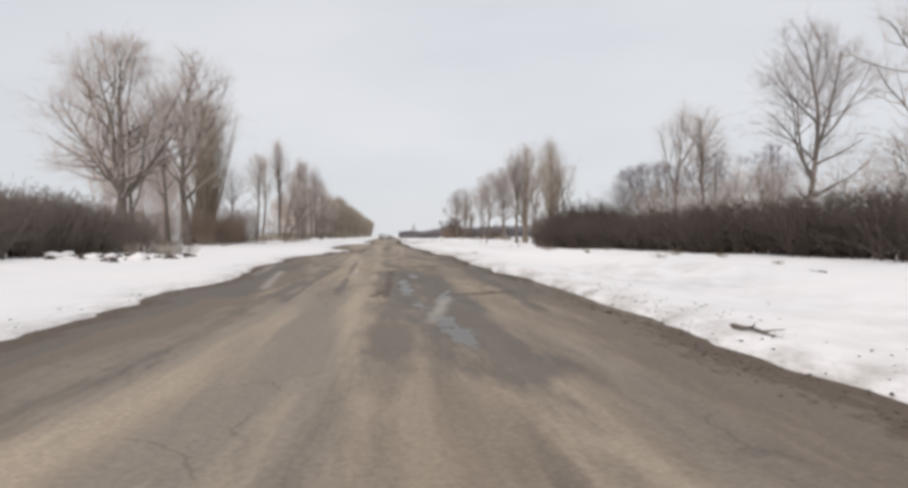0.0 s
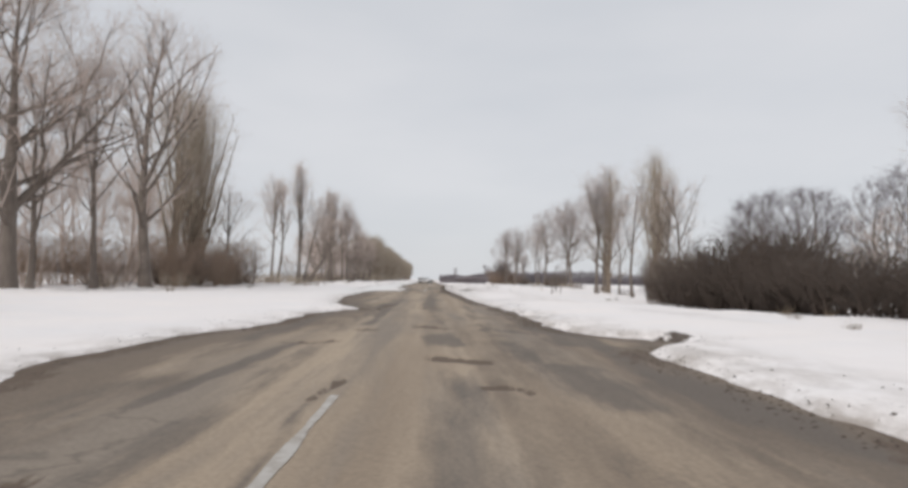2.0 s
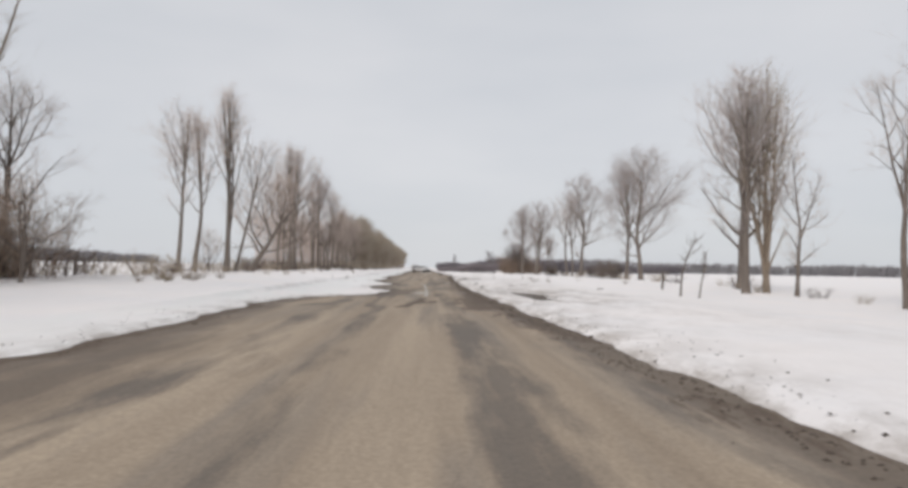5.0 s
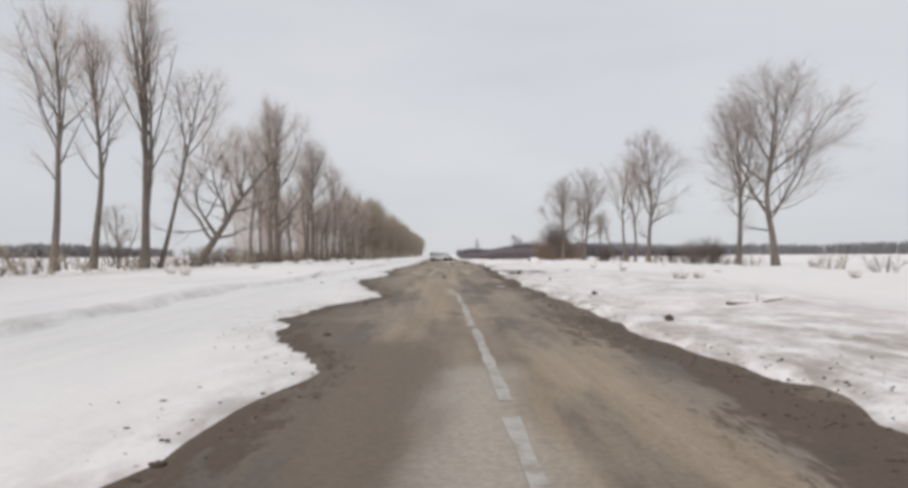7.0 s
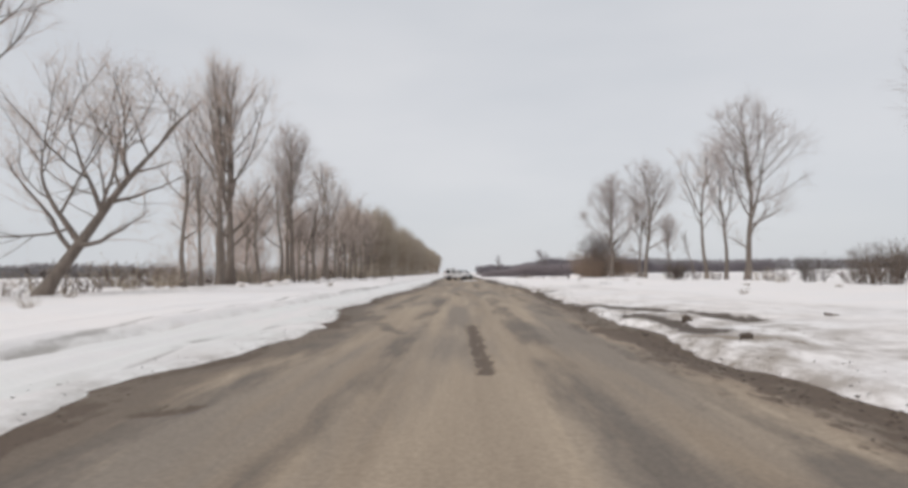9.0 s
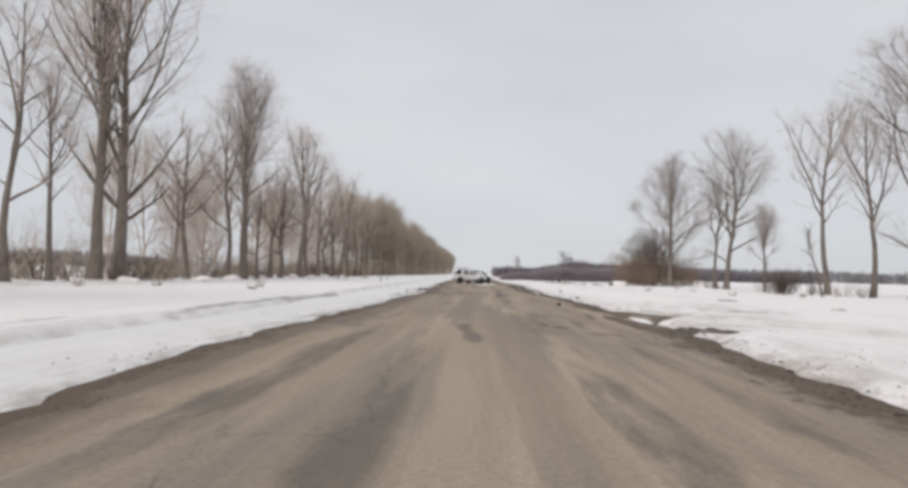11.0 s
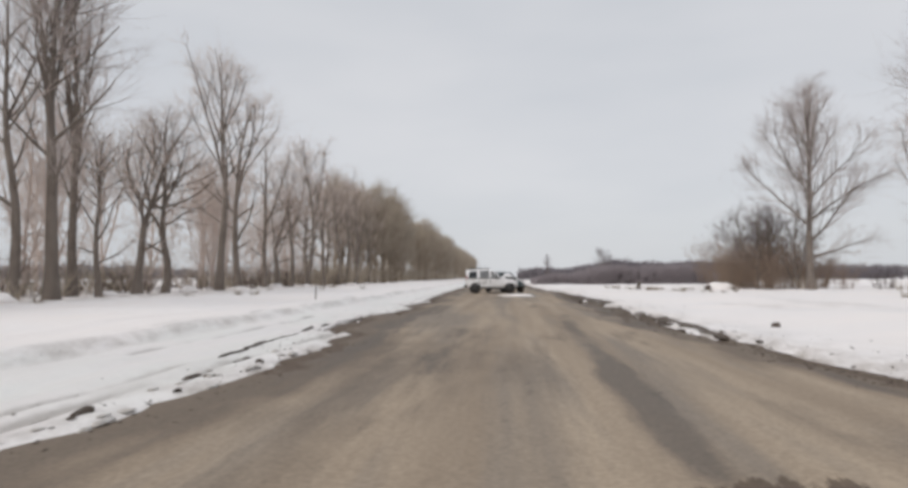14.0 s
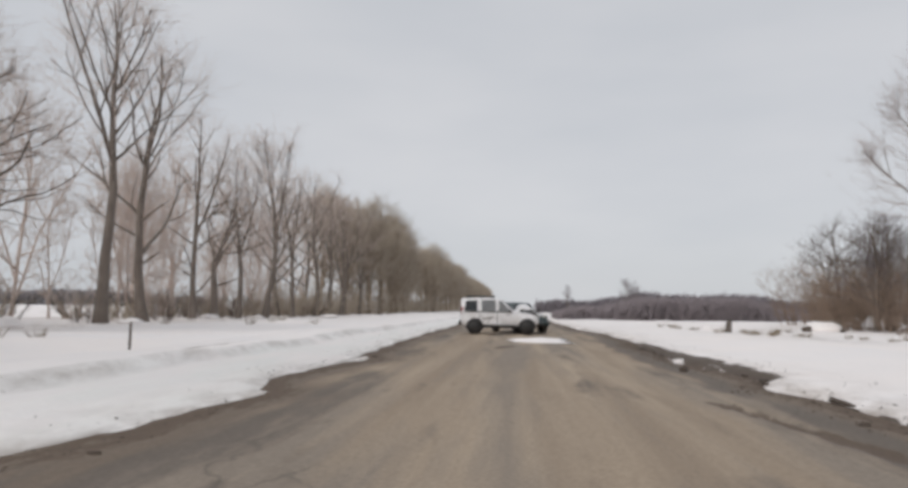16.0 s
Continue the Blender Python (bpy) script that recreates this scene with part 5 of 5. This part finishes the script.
VAN_WINDOWS = [
    [(-1.85, 0.855, 1.08), (-0.85, 0.868, 1.08), (-0.85, 0.665, 1.50), (-1.75, 0.655, 1.46)],
    [(-0.70, 0.868, 1.08), (0.62, 0.870, 1.05), (0.16, 0.668, 1.47), (-0.70, 0.668, 1.51)]]
VAN_SCREENS = [
    ([(0.30, -0.53, 1.54), (0.30, 0.53, 1.54), (0.94, 0.68, 1.07), (0.94, -0.68, 1.07)], "windscreen"),
    ([(-2.125, 0.62, 1.04), (-2.10, 0.48, 1.38), (-2.10, -0.48, 1.38), (-2.125, -0.62, 1.04)], "rear_window")]
van = car("dark teal crashed car nose to nose with the white one", TEAL, VAN_BODY, (-1.25, 1.3), 0.36, VAN_WINDOWS, VAN_SCREENS, (0.55, 1.14))
for side in (1, -1):
    part("headlamp", block((1.72, side * 0.60 - 0.14, 0.80), (1.95, side * 0.60 + 0.14, 0.96), 0.03), LAMP_CLEAR, van, "broken clear headlamp")
bent = block((1.86, -0.78, 0.42), (2.10, 0.78, 0.66), 0.04)
for v in bent.verts:
    v.co.x += 0.12 * math.sin(4 * v.co.y)
part("front_bumper", bent, TEAL, van, "bent teal bumper")
van.matrix_basis = pose(-1.48, 251.4, float(road_surface(np.array([-1.5]), np.array([251.4]))[0][0]), 0, 0, -62)


# ---- small things on the road and the snow ----
def lump(name, label, category, mat, x, y, size, seed, on_road=False, group=""):
    """An uneven clod, stone or heap that rests on the ground."""
    r = np.random.RandomState(seed)
    bm = bmesh.new()
    bmesh.ops.create_icosphere(bm, subdivisions=2, radius=1)
    ph = r.uniform(0, 6, 3)
    for v in bm.verts:
        c = v.co.copy()
        k = 1 + 0.22 * math.sin(3 * c.x + ph[0]) + 0.18 * math.sin(4 * c.y + ph[1]) + 0.15 * math.sin(5 * c.z + ph[2]) + r.normal(0, 0.05)
        v.co = Vector((c.x * size[0] * k, c.y * size[1] * k, max(c.z, -0.35) * size[2] * k))
    me = bpy.data.meshes.new(name)
    bm.to_mesh(me)
    bm.free()
    me.materials.append(mat)
    me.polygons.foreach_set("use_smooth", np.full(len(me.polygons), True))
    ob = new(name, me)
    ax, ay = np.array([float(x)]), np.array([float(y)])
    z = float(road_surface(ax, ay)[0][0]) if on_road else float(snow_height(ax, ay)[0])
    ob.matrix_basis = pose(x, y, z + size[2] * 0.25)
    return tagged(ob, label, category, group)


def fallen_branch(x, y, length, turn, seed):
    r = np.random.RandomState(seed)
    main = limb(r, (0, 0, 0.03), (1, 0, 0.02), length, 0.035, 0.012, 5, 0.10, 0)
    lines = [limb(r, *along(main, t)[:2], length * 0.3, 0.014, 0.006, 5, 0.15, 0.03) for t in (0.35, 0.55, 0.75)]
    for k, l in enumerate(lines):
        l[0][:] = l[0][0] + (l[0] - l[0][0]) @ np.array(Matrix.Rotation(0.7 if k % 2 else -0.6, 3, "Z").transposed())
    ob = new("fallen_branch", joined("fallen_branch", [([main] + lines, 6)], BARK_DARK))
    z = float(snow_height(np.array([float(x)]), np.array([float(y)]))[0])
    ob.matrix_basis = pose(x, y, z + 0.02, 0, 0, turn)
    return tagged(ob, "dark broken branch lying on the snow", "branch", "branches on the snow")


def grass_tuft(x, y, height, seed, blades=34):
    r = np.random.RandomState(seed)
    lines = []
    for k in range(blades):
        a, d = r.uniform(0, math.tau), r.uniform(0, 0.22)
        lines.append(limb(r, (d * math.cos(a), d * math.sin(a), -0.03), (0.5 * math.cos(a), 0.5 * math.sin(a), 1), height * r.uniform(0.5, 1.1), 0.008, 0.003, 3, 0.15, -0.03))
    ob = new("grass_tuft", joined("grass_tuft", [(lines, 3)], GRASS))
    z = float(snow_height(np.array([float(x)]), np.array([float(y)]))[0])
    ob.matrix_basis = pose(x, y, z)
    return tagged(ob, "dry straw-coloured grass tuft sticking out of snow", "grass", "grass tufts")


def stake(x, y, height, rad, lean):
    bm = lathe([(rad, 0), (rad * 1.02, height * 0.3), (rad * 0.94, height * 0.97), (rad * 0.7, height)], 10, "Z")
    me = bpy.data.meshes.new("wooden_post")
    bm.to_mesh(me)
    bm.free()
    me.materials.append(WOOD_GREY)
    ob = new("wooden_post", me)
    z = float(snow_height(np.array([float(x)]), np.array([float(y)]))[0])
    ob.matrix_basis = pose(x, y, z - 0.05, lean, lean * 0.6)
    return tagged(ob, "weathered grey wooden post standing in snow", "post")


def line_mark(x, y, length, wide):
    """A worn stroke of the centre line, laid on the asphalt."""
    ys, xs = np.linspace(y, y + length, 24 + int(4 * length)), np.linspace(-1, 1, 5)
    gx_, gy_ = np.meshgrid(xs, ys)
    gx_ = x + gx_ * wide * (0.75 + 0.3 * wave(gy_ * 3, gx_ * 0, x))
    ob = sheet("road_marking", xs, ys, gy_ * 0, MARKING)
    flat_ = np.stack([gx_, gy_, road_surface(gx_, gy_)[0] + 0.006], -1).astype(np.float32)
    ob.data.vertices.foreach_set("co", flat_.ravel())
    return tagged(ob, "worn faded white stroke of the centre line", "marking", kind="structure")


for x, y, length in ((-1.14, 124.6, 4.7), (-1.1, 118.5, 5.7), (-1.06, 112.0, 6.1), (-1.08, 107.0, 4.4), (-1.25, 23.3, 3.2), (-1.5, 33.0, 4.0)):
    line_mark(x, y, length, 0.085 if 100 < y < 130 else 0.065)
for k, (x, y, s) in enumerate(((1.69, 190.8, 0.085), (2.9, 196.0, 0.07), (1.9, 227.5, 0.09), (20.0, 31.5, 0.20), (4.0, 209.5, 0.075), (3.4, 197.2, 0.08), (8.6, 30.5, 0.1), (3.2, 150.5, 0.10), (3.1, 137, 0.06),
                               (2.7, 146, 0.08), (-7.4, 139.5, 0.055), (-10.4, 146.5, 0.06), (2.5, 125, 0.07), (2.3, 118, 0.08), (17.0, 259.5, 0.28), (19.2, 259.4, 0.16))):
    lump("dirt_clod", "dark frozen clod of dirt beside the road", "clod", DIRT_CLOD, x, y, (s * 1.15, s, s * 1.0), 200 + k, on_road=edge_left(np.array([y]))[0] < x < edge_right(np.array([y]))[0], group="dirt clods")
for k in range(70):
    y = rnd.uniform(4, 246)
    x = float(edge_right(np.array([y]))[0]) + rnd.uniform(-0.5, 0.35) if k % 3 else float(edge_left(np.array([y]))[0]) + rnd.uniform(-0.3, 0.6)
    s = rnd.uniform(0.02, 0.05)
    lump("dirt_clod", "small dark clod at the snow edge", "clod", DIRT_CLOD, x, y, (s * 1.5, s * 1.2, s * 0.7), 300 + k, on_road=True, group="dirt clods")
def crumbs(name, label, category, mat, count, seed, spots):
    """Loose crumbs strewn along the snow edge: uneven eight-sided grains, as one mesh."""
    r = np.random.RandomState(seed)
    unit = np.array([(1, 0, 0), (-1, 0, 0), (0, 1, 0), (0, -1, 0), (0, 0, 1), (0, 0, -0.6)], float)
    tri = np.array([(0, 2, 4), (2, 1, 4), (1, 3, 4), (3, 0, 4), (2, 0, 5), (1, 2, 5), (3, 1, 5), (0, 3, 5)])
    xs, ys, size = spots(r, count)
    zs = np.maximum(road_surface(xs, ys)[0], snow_height(xs, ys))
    body = unit[None] * size[:, None, None] * r.uniform(0.6, 1.4, (count, 6, 1)) * np.array([1.2, 1.5, 0.6])
    turn = r.uniform(0, math.tau, count)
    c, s = np.cos(turn)[:, None], np.sin(turn)[:, None]
    verts = np.stack([body[..., 0] * c - body[..., 1] * s + xs[:, None], body[..., 0] * s + body[..., 1] * c + ys[:, None], body[..., 2] + (zs + 0.1 * size)[:, None]], -1).reshape(-1, 3)
    faces = (tri[None] + 6 * np.arange(count)[:, None, None]).reshape(-1, 3)
    ob = new(name, mesh_from(name, verts, np.zeros((0, 4), np.int32), [mat], faces))
    ob.data.polygons.foreach_set("use_smooth", np.full(len(ob.data.polygons), False))
    return tagged(ob, label, category, kind="stuff")


def by_right(r, n):
    ys = r.uniform(2, 262, n)
    return edge_right(ys) + r.normal(-0.18, 0.22, n), ys, r.uniform(0.008, 0.026, n)


def by_left(r, n):
    ys = r.uniform(2, 262, n)
    return edge_left(ys) + r.normal(0.05, 0.15, n), ys, r.uniform(0.008, 0.022, n)


def on_snow(r, n):
    ys = r.uniform(2, 262, n)
    side = r.uniform(0, 1, n) < 0.6
    gap = np.abs(r.normal(0, 0.7, n))
    return np.where(side, edge_right(ys) + gap, edge_left(ys) - gap), ys, r.uniform(0.007, 0.022, n)


crumbs("gravel", "dark brown frozen gravel along the road's edge", "gravel", DIRT_CLOD, 6000, 31, by_right)
crumbs("gravel", "dark mud crumbs along the snow edge", "gravel", DIRT_CLOD, 1200, 32, by_left)
crumbs("grit", "brown grit thrown onto the snow beside the road", "grit", DIRT_CLOD, 3500, 34, on_snow)
lump("snow_patch", "flat white patch of packed snow on the asphalt", "snow", SNOW, -0.85, 241.0, (1.42, 2.0, 0.06), 7, True)
for k in range(14):
    s = rnd.uniform(0.12, 0.35)
    lump("dirt_clod" if k % 2 else "snow_lump", "dark frozen lump under the bushes" if k % 2 else "dirty lump of ploughed snow", "clod" if k % 2 else "snow", DIRT_CLOD if k % 2 else SNOW,
         -rnd.uniform(10.5, 17), 35.5 + rnd.uniform(-2.5, 3), (s * 1.6, s, s * (0.5 if k % 2 else 0.9)), 700 + k, group="lumps under the bushes")
for k in range(30):
    s = rnd.uniform(0.08, 0.24)
    y = 31 + 0.45 * k
    lump("dirt_clod" if k % 3 else "snow_lump", "dark frozen lump at the thicket's foot" if k % 3 else "dirty lump of ploughed snow", "clod" if k % 3 else "snow", DIRT_CLOD if k % 3 else SNOW,
         -13.4 + rnd.uniform(-1.8, 2.0), y, (s * 1.7, s * 1.2, s * 0.7), 1000 + k, group="lumps under the bushes")
for k in range(14):
    put(brush[k % 2], -14.0 + rnd.uniform(-1.8, 1.2), 43 + 0.5 * k, rnd.uniform(0.5, 0.95), rnd.uniform(0, 360), "low dry brush at the thicket's end")
for k in range(11):
    s = rnd.uniform(0.2, 0.5)
    lump("snow_lump", "white snow heap at the foot of the trees", "snow", SNOW, -22.6 + rnd.uniform(-2.5, 1.6), 205 + 9 * k + rnd.uniform(-4, 4), (s * 1.5, s * 1.3, s * 0.6), 740 + k, group="snow heaps")
for k in range(26):
    grass_tuft(rnd.uniform(7.5, 12.5), rnd.uniform(236, 264), rnd.uniform(0.2, 0.45), 640 + k)
lump("snow_patch", "long tongue of snow beside the dark shoulder", "snow", SNOW, 2.98, 181.6, (0.16, 1.3, 0.05), 9, True)
for k in range(40):
    y = 197.5 + rnd.uniform(0, 8.0)
    s = rnd.uniform(0.02, 0.055)
    x = float(edge_left(np.array([y]))[0]) - 0.15 - rnd.uniform(0, 0.8)
    lump("ice_lump", "grey slab of frozen slush at the road's edge", "ice", SLUSH if k % 3 else DIRT_CLOD, x, y, (s * 1.3, s * 3.4, s * 0.6), 780 + k, group="frozen slush slabs")
for k in range(34):
    y = 210.6 + rnd.uniform(0, 7.2)
    s = rnd.uniform(0.03, 0.06)
    x = -6.55 + rnd.choice((0.0, 0.16, 0.33, 0.5, 0.66)) + rnd.uniform(-0.03, 0.03) + 0.02 * (y - 210)
    lump("snow_lump", "long white piece of broken snow crust at the road's edge", "ice", SNOW if k % 4 else DIRT_CLOD, x, y, (s, s * rnd.uniform(7, 14), s * 0.8), 860 + k, group="broken snow crust")
# dark lumps added along the rut to draw its narrow dark line
for k in range(16):
    y = 204.6 + 0.32 * k + rnd.uniform(-0.1, 0.1)
    s = rnd.uniform(0.02, 0.035)
    lump("dirt_clod", "thin dark ridge added along a wheel rut", "clod", DIRT_CLOD, -6.15 - 0.02 * k + rnd.uniform(-0.04, 0.04), y, (s, s * 9, s * 0.7), 900 + k, group="mud ridges in the rut")
for k in range(46):
    y = 206.5 + rnd.uniform(0, 36)
    s = rnd.uniform(0.025, 0.05)
    x = float(edge_right(np.array([y]))[0]) + rnd.uniform(0.0, 0.22)
    lump("dirt_clod", "dark ridge of frozen soil at the snow edge", "clod", DIRT_CLOD, x, y, (s * 1.4, s * rnd.uniform(5, 11), s * 0.9), 930 + k, group="soil ridges")
lump("snow_patch", "small flat patch of snow lying on the asphalt", "snow", SLUSH, 0.72, 134.6, (0.17, 0.42, 0.022), 8, True)
lump("snow_mound", "snow-covered mound at the edge of the field", "snow", SNOW, 18.3, 260, (1.0, 0.8, 0.5), 10)
lump("snow_mound", "low snow-covered mound beside the road", "snow", SNOW, 9.2, 252, (0.9, 0.8, 0.22), 11)
for k, (x, y, length, turn) in enumerate(((4.15, 8.3, 0.9, -85), (4.2, 120.2, 1.3, 10), (9.8, 118.5, 1.0, 140), (6.0, 150, 1.6, 15),
                                          (10.2, 196, 1.0, 0), (9.0, 14.0, 0.8, 70))):
    fallen_branch(x, y, length, turn, 400 + k)
for k in range(64):
    y = rnd.uniform(10, 262)
    x = rnd.uniform(8, 21) if k % 5 < 3 else -rnd.uniform(13, 22)
    grass_tuft(x, y, rnd.uniform(0.18, 0.5), 500 + k)
for k in range(12):
    grass_tuft(-16 + rnd.uniform(-2.2, 2.2), 118 + rnd.uniform(-3, 3), rnd.uniform(0.5, 0.9), 600 + k)
stake(17.5, 130.2, 1.5, 0.09, 2)
stake(-11.0, 228.5, 0.75, 0.032, 12)
stake(26.2, 220.5, 2.0, 0.07, -3)
stake(8.2, 246, 0.6, 0.14, 8)
